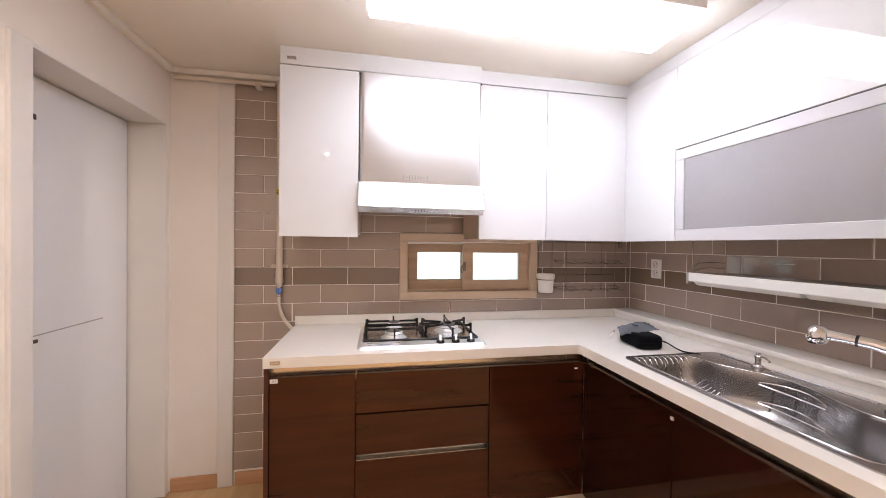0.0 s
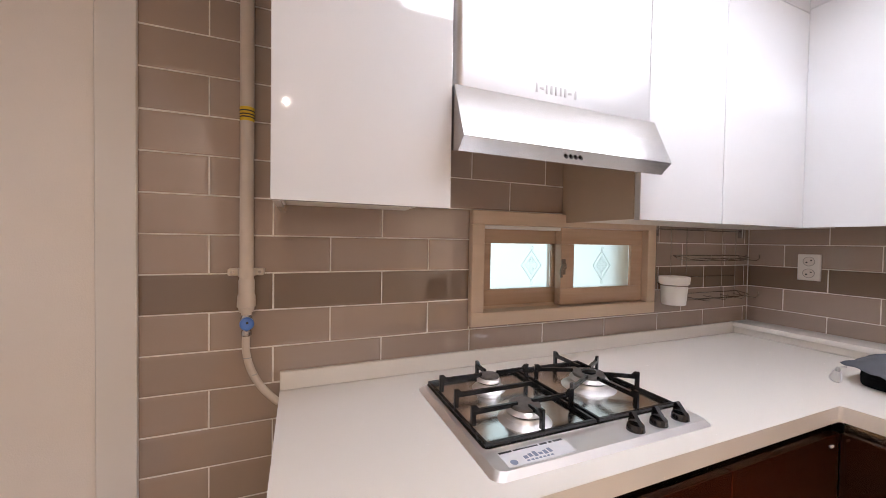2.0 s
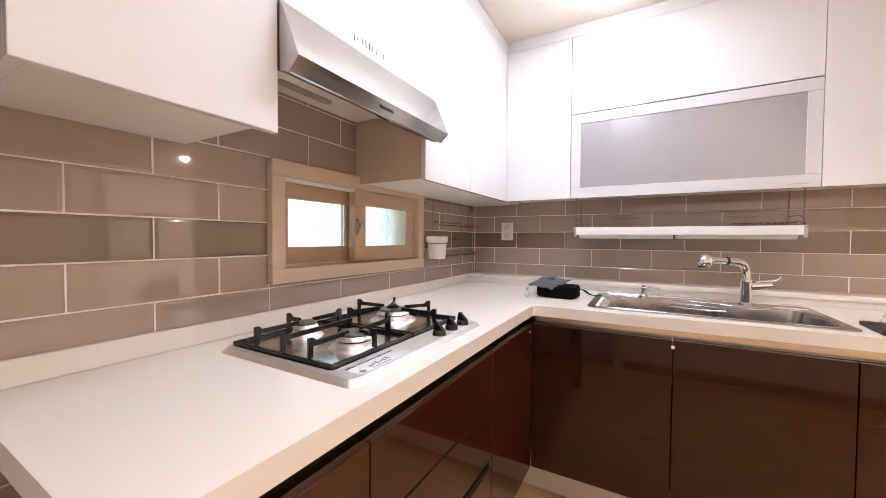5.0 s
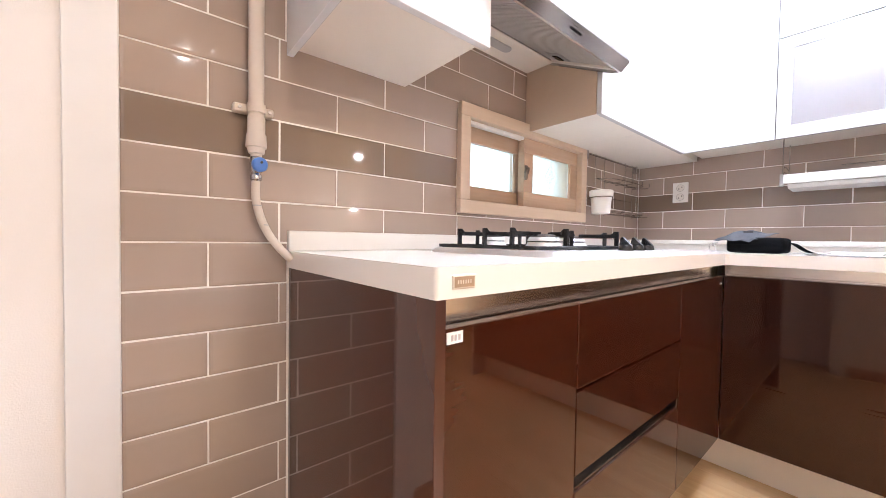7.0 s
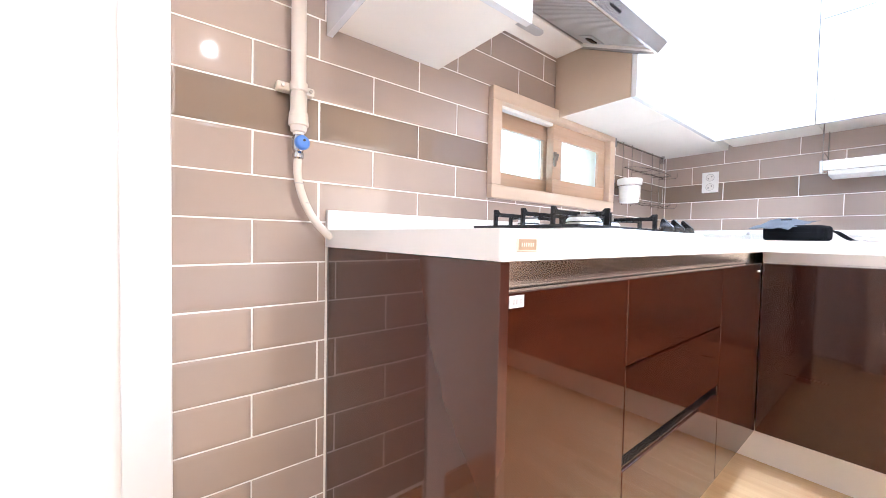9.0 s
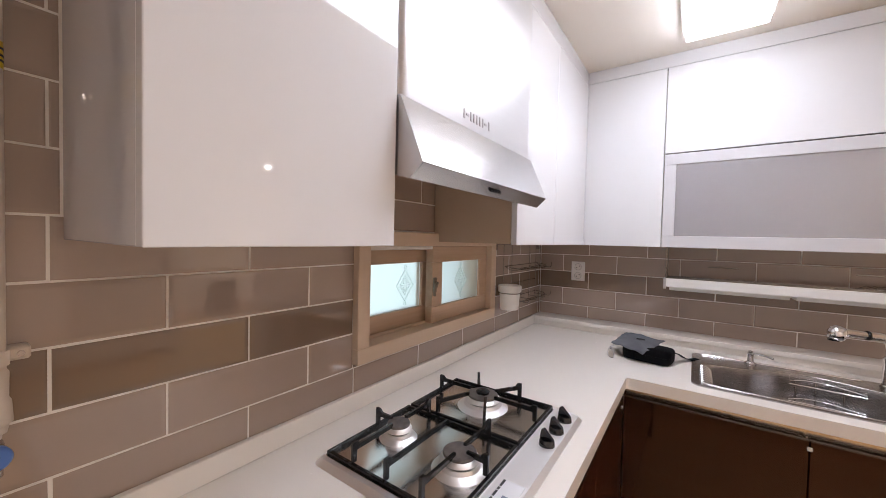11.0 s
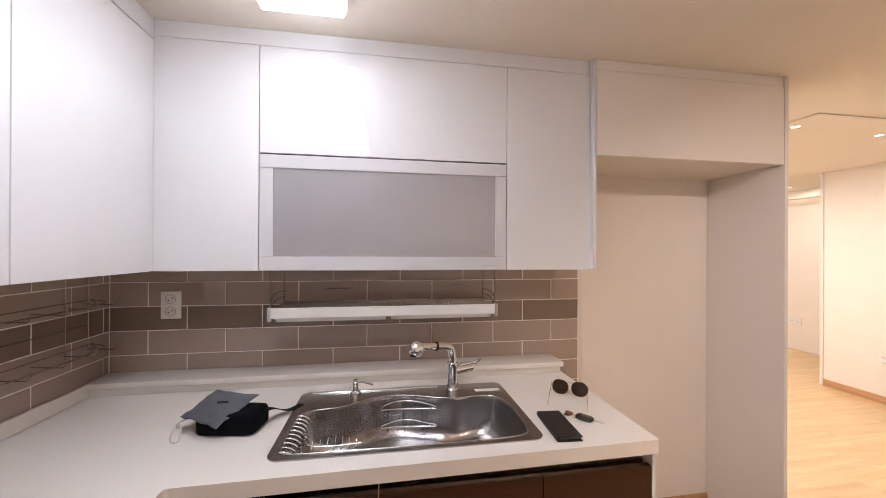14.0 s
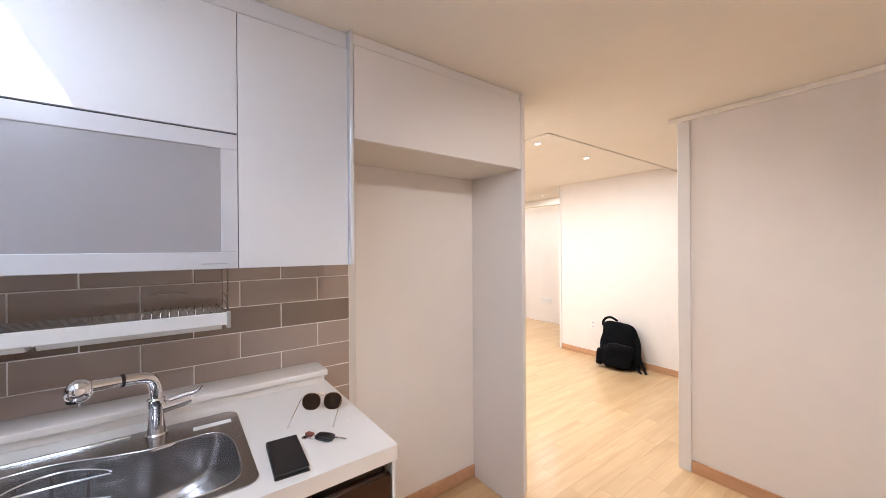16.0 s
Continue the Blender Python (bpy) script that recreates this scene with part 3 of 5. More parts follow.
under("latch_grip", on_filter(HX1 - 0.105, HX1 - 0.062, flen * 0.66, flen * 0.74, 0.0052, 0.009), M["black_iron"], hood, "dark latch grip")
lens = prism(rounded_bar(0.06, 0.27, 1.925, 1.962), "z", HB0 - 0.004, HB0 - 0.0002)
under("lamp_cover", lens, M["grey_plastic"], hood, "long grey lamp cover", smooth=30)
lip_u = Vector((0.028, HZ0 - HZ1)).normalized()


def on_lip(v, d):
    """y and z of a point on the leaning lip: v down from its top edge, d proud of it."""
    return HY + lip_u.x * v + lip_u.y * d, HZ1 + lip_u.y * v - lip_u.x * d


for i in range(4):
    x = 0.132 + i * 0.0145
    under("button", cyl((x, *on_lip(0.019, 0.005)), (x, *on_lip(0.019, -0.001)), 0.0038, seg=14), M["black_gloss"], hood, "black push button", smooth=40)
for x, w in ((0.074, 0.005), (0.085, 0.011), (0.103, 0.005), (0.117, 0.005), (0.131, 0.005), (0.145, 0.005), (0.159, 0.005), (0.171, 0.009), (0.191, 0.005)):
    h = (1.709, 1.714) if w > 0.006 else (1.701, 1.722)
    under("mark_bar", box(x, x + w, UY - 0.0055, UY - 0.003, *h), M["grey_plastic"], hood, "grey maker's mark bar")

# ---- base cabinets ----
def base_unit(at, label):
    return thing("base_cabinet", at, label, "cabinet", "dark base cabinets")


BFY, BFX, BT, BB = 1.420, 0.918, 0.838, 0.21
DARK = "glossy dark brown base cabinet, closed, under the worktop"
c = base_unit((-0.29, 1.7, BB), DARK)
under("end_panel", box(-0.488, -0.470, BFY - 0.004, BY - 0.001, FZ, CB - 0.001, 0.001), M["dark_side"], c, "mirror-gloss dark end panel")
under("body", box(-0.469, -0.131, BFY + 0.04, BY - 0.01, BB, CB - 0.01), M["brown_gloss"], c)
under("door", box(-0.468, -0.1325, BFY, BFY + 0.019, BB, BT, BV, 2), M["brown_gloss"], c)
under("sticker", box(-0.470 + 0.004, -0.437, BFY - 0.0015, BFY + 0.0005, 0.817, 0.833), M["plastic"], c, "small white paper sticker")
for x in (-0.459, -0.453, -0.446):
    under("sticker_print", box(x, x + 0.004, BFY - 0.002, BFY - 0.0012, 0.821, 0.829), M["grey_plastic"], c)
c = base_unit((0.17, 1.7, BB), "glossy dark brown drawer unit with a recessed grip")
under("body", box(-0.130, 0.4525, BFY + 0.05, BY - 0.01, BB, CB - 0.01), M["brown_gloss"], c)
under("drawer", box(-0.1295, 0.4515, BFY, BFY + 0.019, 0.6705, BT, BV, 2), M["brown_gloss"], c)
under("drawer", box(-0.1295, 0.4515, BFY, BFY + 0.019, 0.497, 0.6645, BV, 2), M["brown_gloss"], c)
under("drawer", box(-0.1295, 0.4515, BFY, BFY + 0.019, BB, 0.466, BV, 2), M["brown_gloss"], c)
under("grip_channel", prism([(BFY + 0.004, 0.494), (BFY + 0.035, 0.494), (BFY + 0.035, 0.468), (BFY + 0.004, 0.468), (BFY + 0.004, 0.471), (BFY + 0.030, 0.474), (BFY + 0.030, 0.491)], "x", -0.128, 0.450), M["steel"], c, "metal grip channel")
under("grip_end", box(0.440, 0.451, BFY + 0.001, BFY + 0.03, 0.468, 0.494, 0.001), M["black_gloss"], c, "black end cap")
c = base_unit((0.68, 1.7, BB), "narrow glossy dark brown corner filler")
under("body", box(0.4535, 0.93, BFY + 0.04, BY - 0.01, BB, CB - 0.01), M["brown_gloss"], c)
under("door", box(0.4545, BFX - 0.0005, BFY, BFY + 0.019, BB, BT, BV, 2), M["brown_gloss"], c)
under("bumper", box(0.868, 0.884, BFY - 0.003, BFY, 0.806, 0.813, 0.001), M["plastic"], c, "tiny white bumper")
ys = (1.4205, 0.908, 0.438, 0.085)
for y1, y0 in zip(ys, ys[1:]):
    c = base_unit((1.2, (y0 + y1) / 2, BB), DARK)
    under("body", box(BFX + 0.04, RX - 0.01, y0 + 0.001, y1 - 0.001, BB, 0.66 if y1 < 1.4 else 0.70), M["brown_gloss"], c)
    under("door", box(BFX, BFX + 0.019, y0 + 0.0015, y1 - 0.0015, BB, BT, BV, 2), M["brown_shaded"], c)
    if y0 > 0.8:
        under("bumper", box(BFX - 0.003, BFX, y0 - 0.006 if y1 > 1.4 else y0 + 0.14, (y0 - 0.006 if y1 > 1.4 else y0 + 0.14) + 0.011, 0.808, 0.819), M["plastic"], c, "tiny white bumper")
solid("trim_end_panel", box(BFX + 0.0, RX - 0.001, 0.0725, 0.0835, FZ, CB - 0.001, BV), M["white_gloss"], "white end panel of the base cabinets", "trim")
# finger rail below the worktop and the plinth
bm = prism([(BFY + 0.025, CB - 0.0005), (BFY + 0.038, CB - 0.0005), (BFY + 0.038, BT - 0.03), (BFY + 0.028, BT - 0.03), (BFY + 0.028, BT + 0.004)], "x", -0.469, BFX + 0.03)
solid("trim_finger_rail", bm, M["rail_metal"], "satin metal finger rail under the worktop", "trim")
bm = prism([(BFX + 0.025, CB - 0.0005), (BFX + 0.038, CB - 0.0005), (BFX + 0.038, BT - 0.03), (BFX + 0.028, BT - 0.03), (BFX + 0.028, BT + 0.004)], "y", 0.083, BFY + 0.003)
solid("trim_finger_rail_side", bm, M["rail_metal"], "satin metal finger rail under the worktop", "trim")
PX = 1.03
bm = box(-0.469, PX, BFY + 0.10, BFY + 0.112, FZ, BB - 0.001)
box(PX, PX + 0.012, 0.083, BFY + 0.112, FZ, BB - 0.001, bm=bm)
solid("trim_plinth", bm, M["cream_board"], "cream plinth under the base cabinets", "trim")

# ---- worktop ----
CFY, CFX, CY0 = 1.410, 0.906, 0.070
SNX0, SNX1, SNY0, SNY1 = 0.957, 1.425, 0.41, 1.21
counter = thing("worktop", (0.6, 1.4, CB), "cream solid-surface L-shaped worktop with a raised rear ledge", "worktop")


def rounded(pts, radius, seg=5):
    """A 2D outline with rounded corners."""
    out, n = [], len(pts)
    for i, p in enumerate(pts):
        p, a, b = Vector(p), Vector(pts[i - 1]), Vector(pts[(i + 1) % n])
        r = radius[i] if isinstance(radius, (list, tuple)) else radius
        if r <= 0:
            out.append(p)
            continue
        u, v = (a - p).normalized(), (b - p).normalized()
        half = u.angle(v) / 2
        d = r / math.tan(half)
        c0 = p + (u + v).normalized() * (r / math.sin(half))
        s, e = p + u * d - c0, p + v * d - c0
        for k in range(seg + 1):
            t = k / seg
            w = s.lerp(e, t).normalized() * r
            out.append(c0 + w)
    return out


def plate_with_hole(outer, hole, z0, z1):
    """A slab with one hole, both given as 2D outlines."""
    own = bmesh.new()
    edges = []
    for loop in (outer, hole):
        vs = [own.verts.new((p[0], p[1], z1)) for p in loop]
        edges += [own.edges.new((vs[i - 1], vs[i])) for i in range(len(vs))]
    bmesh.ops.triangle_fill(own, use_beauty=True, use_dissolve=False, edges=edges)
    ret = bmesh.ops.extrude_face_region(own, geom=own.faces[:])
    bmesh.ops.translate(own, verts=[g for g in ret["geom"] if isinstance(g, bmesh.types.BMVert)], vec=(0, 0, z0 - z1))
    bmesh.ops.recalc_face_normals(own, faces=own.faces[:])
    return own


def rect(x0, x1, y0, y1):
    return [(x0, y0), (x1, y0), (x1, y1), (x0, y1)]


outer = rounded([(-0.493, BY - 0.001), (-0.493, CFY), (CFX - 0.020, CFY), (CFX, CY0), (RX - 0.001, CY0), (RX - 0.001, BY - 0.001)], [0, 0.006, 0.012, 0.006, 0, 0])
hole = rounded(rect(SNX0 + 0.012, SNX1 - 0.012, SNY0 + 0.012, SNY1 - 0.012), 0.03)
under("slab", plate_with_hole(outer, hole, CB, CT), M["stone"], counter, smooth=40)
under("upstand", box(-0.493, RX - 0.125, BY - 0.016, BY - 0.001, CT + 0.0005, CT + 0.052, 0.002), M["stone"], counter)
under("ledge_riser", box(1.508, RX - 0.001, CY0 + 0.010, BY - 0.001, CT + 0.0005, CT + 0.030, 0.002, 2), M["stone"], counter)
under("ledge", box(1.493, RX - 0.001, CY0 + 0.001, BY - 0.001, CT + 0.0302, CT + 0.054, 0.004, 3), M["stone"], counter, "raised ledge with a rounded overhanging edge", smooth=40)
tag = thing("maker_plate", (-0.445, CFY, 0.89), "small engraved silver maker's plate on the worktop edge", "badge")
under("plate", box(-0.466, -0.424, CFY - 0.0015, CFY + 0.001, 0.892, 0.911, 0.0008), M["pale_rim"], tag, "pale rim")
under("field", box(-0.463, -0.427, CFY - 0.0020, CFY - 0.0012, 0.8945, 0.9085), M["bronze_field"], tag, "dull bronze field")
for i in range(6):
    under("engraving", box(-0.458 + i * 0.0045, -0.4558 + i * 0.0045, CFY - 0.0024, CFY - 0.0018, 0.899, 0.904), M["pale_rim"], tag)

# ---- lamp ----
lamp = thing("ceiling_lamp", (0.53, 1.15, CZ - 0.05), "long flat white LED ceiling lamp, switched on", "lamp")
LX0, LX1, LY0, LY1 = -0.10, 1.138, 1.014, 1.288
under("diffuser", box(LX0 + 0.012, LX1 - 0.012, LY0 + 0.012, LY1 - 0.012, CZ - 0.062, CZ - 0.006, 0.004), M["lamp"], lamp, "glowing white diffuser")
for a in ((LX0, LX1, LY0, LY0 + 0.011), (LX0, LX1, LY1 - 0.011, LY1), (LX0, LX0 + 0.011, LY0 + 0.011, LY1 - 0.011), (LX1 - 0.011, LX1, LY0 + 0.011, LY1 - 0.011)):
    under("rim", box(*a, CZ - 0.030, CZ - 0.001, 0.002), M["white_paint"], lamp)

# ---- window ----
win = tagged(thing("window_1", ((WX0 + WX1) / 2, BY, WZ0), "small sliding window with frosted panes in a brown wood-grain frame", "window"), kind="structure")


def frame_of(x0, x1, y0, y1, z0, z1, w, mat, root, name):
    for a in ((x0, x1, z0, z0 + w), (x0, x1, z1 - w, z1), (x0, x0 + w, z0 + w, z1 - w), (x1 - w, x1, z0 + w, z1 - w)):
        under(name, box(a[0], a[1], y0, y1, a[2], a[3], 0.002), mat, root)


frame_of(WX0, WX1, BY - 0.022, BY + 0.16, WZ0, WZ1, 0.047, M["window_frame"], win, "window_frame")
under("track", box(WX0 + 0.047, WX1 - 0.047, BY + 0.035, BY + 0.041, WZ0 + 0.0475, WZ0 + 0.057), M["window_frame"], win)
under("upper_track", box(WX0 + 0.049, 0.472, BY + 0.004, BY + 0.030, WZ1 - 0.060, WZ1 - 0.0475, 0.002), M["plastic"], win, "pale upper track")


def sash(x0, x1, y, tag_x):
    s = under("sash", box(x0, x1, y, y + 0.034, WZ0 + 0.050, WZ0 + 0.113, 0.002), M["window_wood"], win)
    for a in ((x0, x1, WZ1 - 0.110, WZ1 - 0.049), (x0, x0 + 0.064, WZ0 + 0.1132, WZ1 - 0.1102), (x1 - 0.064, x1, WZ0 + 0.1132, WZ1 - 0.1102)):
        under("sash_rail", box(a[0], a[1], y, y + 0.034, a[2], a[3], 0.002), M["window_wood"], s)
    g = under("pane", box(x0 + 0.0642, x1 - 0.0642, y + 0.012, y + 0.017, WZ0 + 0.1134, WZ1 - 0.1104), M["frosted"], s, "frosted glass pane")
    g.visible_shadow = False
    cx, cz, w, h = tag_x, (WZ0 + WZ1) / 2 + 0.003, 0.045, 0.058
    bm = bmesh.new()
    for k in range(4):
        a0, a1 = k * math.pi / 2, (k + 1) * math.pi / 2
        tube([(cx + w * math.cos(a0), y + 0.011, cz + h * math.sin(a0)), (cx + w * math.cos(a1), y + 0.011, cz + h * math.sin(a1))], 0.0030, 5, bm=bm)
        tube([(cx + 0.62 * w * math.cos(a0), y + 0.011, cz + 0.62 * h * math.sin(a0)), (cx + 0.62 * w * math.cos(a1), y + 0.011, cz + 0.62 * h * math.sin(a1))], 0.0022, 5, bm=bm)
    # scrolls inside the diamond and a leaf at each tip
    for sx in (-1, 1):
        for sz in (-1, 1):
            curl = [(cx + sx * (0.004 + 0.011 * k * math.cos(0.9 * k)), y + 0.011, cz + sz * (0.006 + 0.009 * k * abs(math.sin(0.9 * k)))) for k in (0, 0.5, 1, 1.5, 2, 2.4)]
            tube(curl, 0.0022, 5, bm=bm, smooth=4)
    for dz in (-0.012, 0.0, 0.012):
        tube([(cx - 0.022 + abs(dz), y + 0.011, cz + dz), (cx, y + 0.011, cz + dz * 1.4), (cx + 0.022 - abs(dz), y + 0.011, cz + dz)], 0.0021, 5, bm=bm, smooth=3)
    for sz in (-1, 1):
        tube([(cx, y + 0.011, cz + sz * h), (cx + 0.006, y + 0.011, cz + sz * (h + 0.010)), (cx, y + 0.011, cz + sz * (h + 0.017)), (cx - 0.006, y + 0.011, cz + sz * (h + 0.010))], 0.0018, 5, bm=bm, smooth=3, closed=True)
    under("etching", bm, M["etched"], s, "etched diamond ornament")
    return s


sash(WX0 + 0.049, 0.535, BY + 0.052, 0.385)
front = sash(0.474, WX1 - 0.049, BY + 0.004, 0.690)
bm = lathe([(0.009, 0), (0.009, 0.012), (0, 0.013)], (0, 0, 0), 12)
bm.transform(pose(0.483, BY + 0.003, 1.250, 90, 0, 0))
box(0.474, 0.492, BY - 0.004, BY + 0.003, 1.222, 1.280, 0.002, bm=bm)
tube([(0.483, BY - 0.010, 1.253), (0.470, BY - 0.022, 1.262), (0.458, BY - 0.018, 1.240), (0.462, BY - 0.016, 1.214)], 0.0055, 8, bm=bm, smooth=4)
under("latch", bm, M["latch"], front, "dull metal crescent latch", smooth=40)
solid("backdrop", box(-1.2, 2.2, 2.9, 2.92, 0.4, 2.4), M["outside"], "pale daylight outside the window", "backdrop")

# ---- gas hob ----
hob = thing("gas_hob", (0.17, 1.67, CT), "three-burner stainless steel gas hob set in the worktop", "hob")
HB = CT + 0.0005
plate = prism(rounded(rect(-0.132, 0.456, 1.460, 1.900), 0.022, 6), "z", HB, HB + 0.012)
for v in plate.verts:
    if v.co.z > HB + 0.006:
        v.co.x += 0.012 if v.co.x < 0.17 else -0.012
        v.co.y += 0.010 if v.co.y < 1.67 else -0.010
under("tray", plate, M["hob_steel"], hob, smooth=30)
under("well", prism(rounded(rect(-0.110, 0.436, 1.538, 1.884), 0.012, 4), "z", HB + 0.0125, HB + 0.014), M["hob_mirror"], hob, "polished steel burner plate", smooth=30)
HZ = HB + 0.014


def burner(x, y, r):
    b = under("burner", lathe([(r * 1.62, 0), (r * 1.5, 0.004), (r * 1.22, 0.009), (r * 1.12, 0.017), (r * 1.0, 0.018), (0, 0.018)], (x, y, HZ), 36), M["hob_steel"], hob, smooth=35)
    under("burner_gap", lathe([(r * 1.06, 0.0182), (r * 1.06, 0.0205), (0, 0.0205)], (x, y, HZ), 36), M["black_iron"], b, "dark gas slot")
    under("burner_ring", lathe([(r * 1.13, 0.0207), (r * 1.15, 0.023), (r * 1.02, 0.030), (r * 0.96, 0.031), (0, 0.031)], (x, y, HZ), 36), M["hob_steel"], b, smooth=35)
    under("burner_cap", lathe([(r * 0.95, 0.0312), (r * 0.97, 0.034), (r * 0.93, 0.0375), (r * 0.5, 0.0385), (0, 0.0385)], (x, y, HZ), 36), M["burnt"], b, "scorched grey burner cap", smooth=35)


burner(0.035, 1.615, 0.038)
burner(0.045, 1.800, 0.029)
burner(0.320, 1.715, 0.046)
under("inner_cap", lathe([(0.019, 0.0385), (0.02, 0.044), (0.012, 0.049), (0, 0.049)], (0.320, 1.715, HZ), 24), M["black_iron"], hob, smooth=35)


def grate(x0, x1, y0, y1, fingers, label):
    g = under("pan_support", box(x0, x1, y0, y0 + 0.008, HZ + 0.0005, HZ + 0.009, 0.0012), M["black_iron"], hob, label)
    for a in ((x0, x1, y1 - 0.008, y1), (x0, x0 + 0.008, y0 + 0.0082, y1 - 0.0082), (x1 - 0.008, x1, y0 + 0.0082, y1 - 0.0082)):
        under("rail", box(*a, HZ + 0.0005, HZ + 0.009, 0.0012), M["black_iron"], g)
    for (ax, ay), (bx, by) in fingers:
        a, b = Vector((ax, ay)), Vector((bx, by))
        d = (b - a)
        n = d.length
        h = 0.044
        pr = prism([(0, 0.0088), (0.011, 0.0088), (0.011, h - 0.011), (n, h - 0.010), (n, h), (0.020, h), (0.012, h + 0.008), (0, h + 0.008)], "y", -0.0038, 0.0038, 0.0006)
        pr.transform(Matrix.Translation((ax, ay, HZ)) @ Matrix.Rotation(math.atan2(d.y, d.x), 4, "Z"))
        under("finger", pr, M["black_iron"], g)


grate(-0.106, 0.178, 1.542, 1.880, [((-0.102, 1.615), (0.015, 1.615)), ((0.174, 1.615), (0.055, 1.615)), ((0.035, 1.546), (0.035, 1.597)), ((-0.102, 1.705), (0.120, 1.705)), ((-0.102, 1.800), (0.022, 1.800)), ((0.174, 1.800), (0.07, 1.800)), ((0.045, 1.876), (0.045, 1.822))], "black enamelled pan support")
grate(0.186, 0.432, 1.542, 1.880, [((0.19, 1.64), (0.29, 1.69)), ((0.19, 1.79), (0.29, 1.745)), ((0.428, 1.64), (0.352, 1.69)), ((0.428, 1.79), (0.352, 1.745)), ((0.31, 1.546), (0.31, 1.672)), ((0.33, 1.876), (0.33, 1.762))], "black enamelled pan support")
for x in (0.240, 0.312, 0.384):
    k = under("knob", lathe([(0.0195, 0), (0.019, 0.003), (0.0175, 0.012), (0.0155, 0.0145), (0, 0.0145)], (x, 1.494, HB + 0.0125), 24), M["black_gloss"], hob, "black plastic control knob", smooth=35)
    gr = prism([(-0.0165, 0), (0.0165, 0), (0.013, 0.020), (0.008, 0.023), (-0.004, 0.012)], "x", -0.0052, 0.0052)
    gr.transform(pose(x, 1.494, HB + 0.0268, 0, 0, -6))
    under("grip", gr, M["black_gloss"], k, smooth=35)
under("label", box(-0.092, 0.062, 1.476, 1.524, HB + 0.0122, HB + 0.0130), M["label_film"], hob, "white printed warning label")
prints = [(-0.090, -0.062, 1.517, 1.522), (-0.058, 0.000, 1.5175, 1.5215), (0.004, 0.022, 1.517, 1.522), (0.026, 0.034, 1.517, 1.522), (0.038, 0.060, 1.517, 1.522)]
prints += [(-0.050 + i * 0.0115, -0.042 + i * 0.0115, 1.489 + 0.002 * (i % 2), 1.498 + 0.003 * (i % 3)) for i in range(6)]
prints += [(-0.050 + i * 0.009, -0.044 + i * 0.009, 1.481, 1.485) for i in range(7)]
for x0, x1, y0, y1 in prints:
    under("print", box(x0, x1, y0, y1, HB + 0.0128, HB + 0.0133), M["dark_print"] if y0 > 1.51 else M["blue_print"], hob)
under("round_mark", lathe([(0.0075, 0.0129), (0.0075, 0.0133), (0, 0.0133)], (-0.076, 1.487, HB), 16), M["blue_print"], hob, "round printed mark")

# ---- sink ----
sink = thing("sink", (1.19, 0.81, CT - 0.2), "stainless steel sink with one wide bowl and wire racks", "sink")
SZ = CT + 0.0015
bowl_pts = [(0.985, 1.16), (0.978, 0.98), (0.976, 0.80), (0.978, 0.60), (0.985, 0.48), (1.02, 0.445), (1.12, 0.437), (1.22, 0.445), (1.285, 0.48), (1.292, 0.56), (1.285, 0.63), (1.305, 0.71), (1.335, 0.79), (1.345, 0.86), (1.335, 0.93), (1.30, 0.99), (1.265, 1.06), (1.255, 1.13), (1.225, 1.172), (1.12, 1.185), (1.02, 1.182)]


def spline(pts, k=3):
    out, n = [], len(pts)
    pv = [Vector(p) for p in pts]
    for i in range(n):
        p0, p1, p2, p3 = (pv[(i + j) % n] for j in (-1, 0, 1, 2))
        for j in range(k):
            t = j / k
            out.append(0.5 * (2 * p1 + (p2 - p0) * t + (2 * p0 - 5 * p1 + 4 * p2 - p3) * t * t + (3 * p1 - p0 - 3 * p2 + p3) * t ** 3))
    return out


bowl = spline(bowl_pts)
rim = plate_with_hole(rounded(rect(SNX0, SNX1, SNY0, SNY1), 0.035, 6), bowl, SZ - 0.0012, SZ + 0.0025)
under("rim", rim, M["steel_sink"], sink, "satin steel rim")
mid = Vector((1.15, 0.81))
bm = bmesh.new()
rings = []
for f, z in ((1.0, 0.0026), (0.992, 0.002), (0.985, -0.006), (0.968, -0.04), (0.952, -0.075), (0.93, -0.098), (0.895, -0.118), (0.84, -0.133), (0.75, -0.143), (0.5, -0.150), (0.25, -0.155), (0.11, -0.156)):
    rings.append([bm.verts.new((*(mid + (p - mid) * f), SZ + z)) for p in bowl])
n = len(bowl)
for p, q in zip(rings, rings[1:]):
    for i in range(n):
        bm.faces.new((p[i], p[(i + 1) % n], q[(i + 1) % n], q[i]))
bm.faces.new(rings[-1])
bmesh.ops.recalc_face_normals(bm, faces=bm.faces[:])
bmesh.ops.reverse_faces(bm, faces=bm.faces[:])
bead = [(p.x, p.y, SZ + 0.0028) for p in bowl]
under("bead", tube(bead + bead[:1], 0.0021, 6), M["steel"], sink, "bright rolled edge", smooth=60)
under("bowl", bm, M["steel_sink"], sink, "satin steel bowl", smooth=50)
drain = under("drain", lathe([(0.055, 0.001), (0.056, 0.004), (0.048, 0.005), (0.044, 0.001), (0, 0.001)], (1.12, 0.80, SZ - 0.155), 32), M["chrome"], sink, "round drain", smooth=35)
for i in range(5):
    under("slot", box(1.085, 1.155, 0.772 + i * 0.014, 0.777 + i * 0.014, SZ - 0.1535, SZ - 0.1525), M["black_iron"], drain)
tube_pts = [(1.405, 1.17, SZ + 0.004), (1.405, 0.80, SZ + 0.004), (1.405, 0.68, SZ + 0.004)]
under("back_rail", tube(tube_pts, 0.004, 8), M["chrome"], sink, "chrome rail", smooth=60)
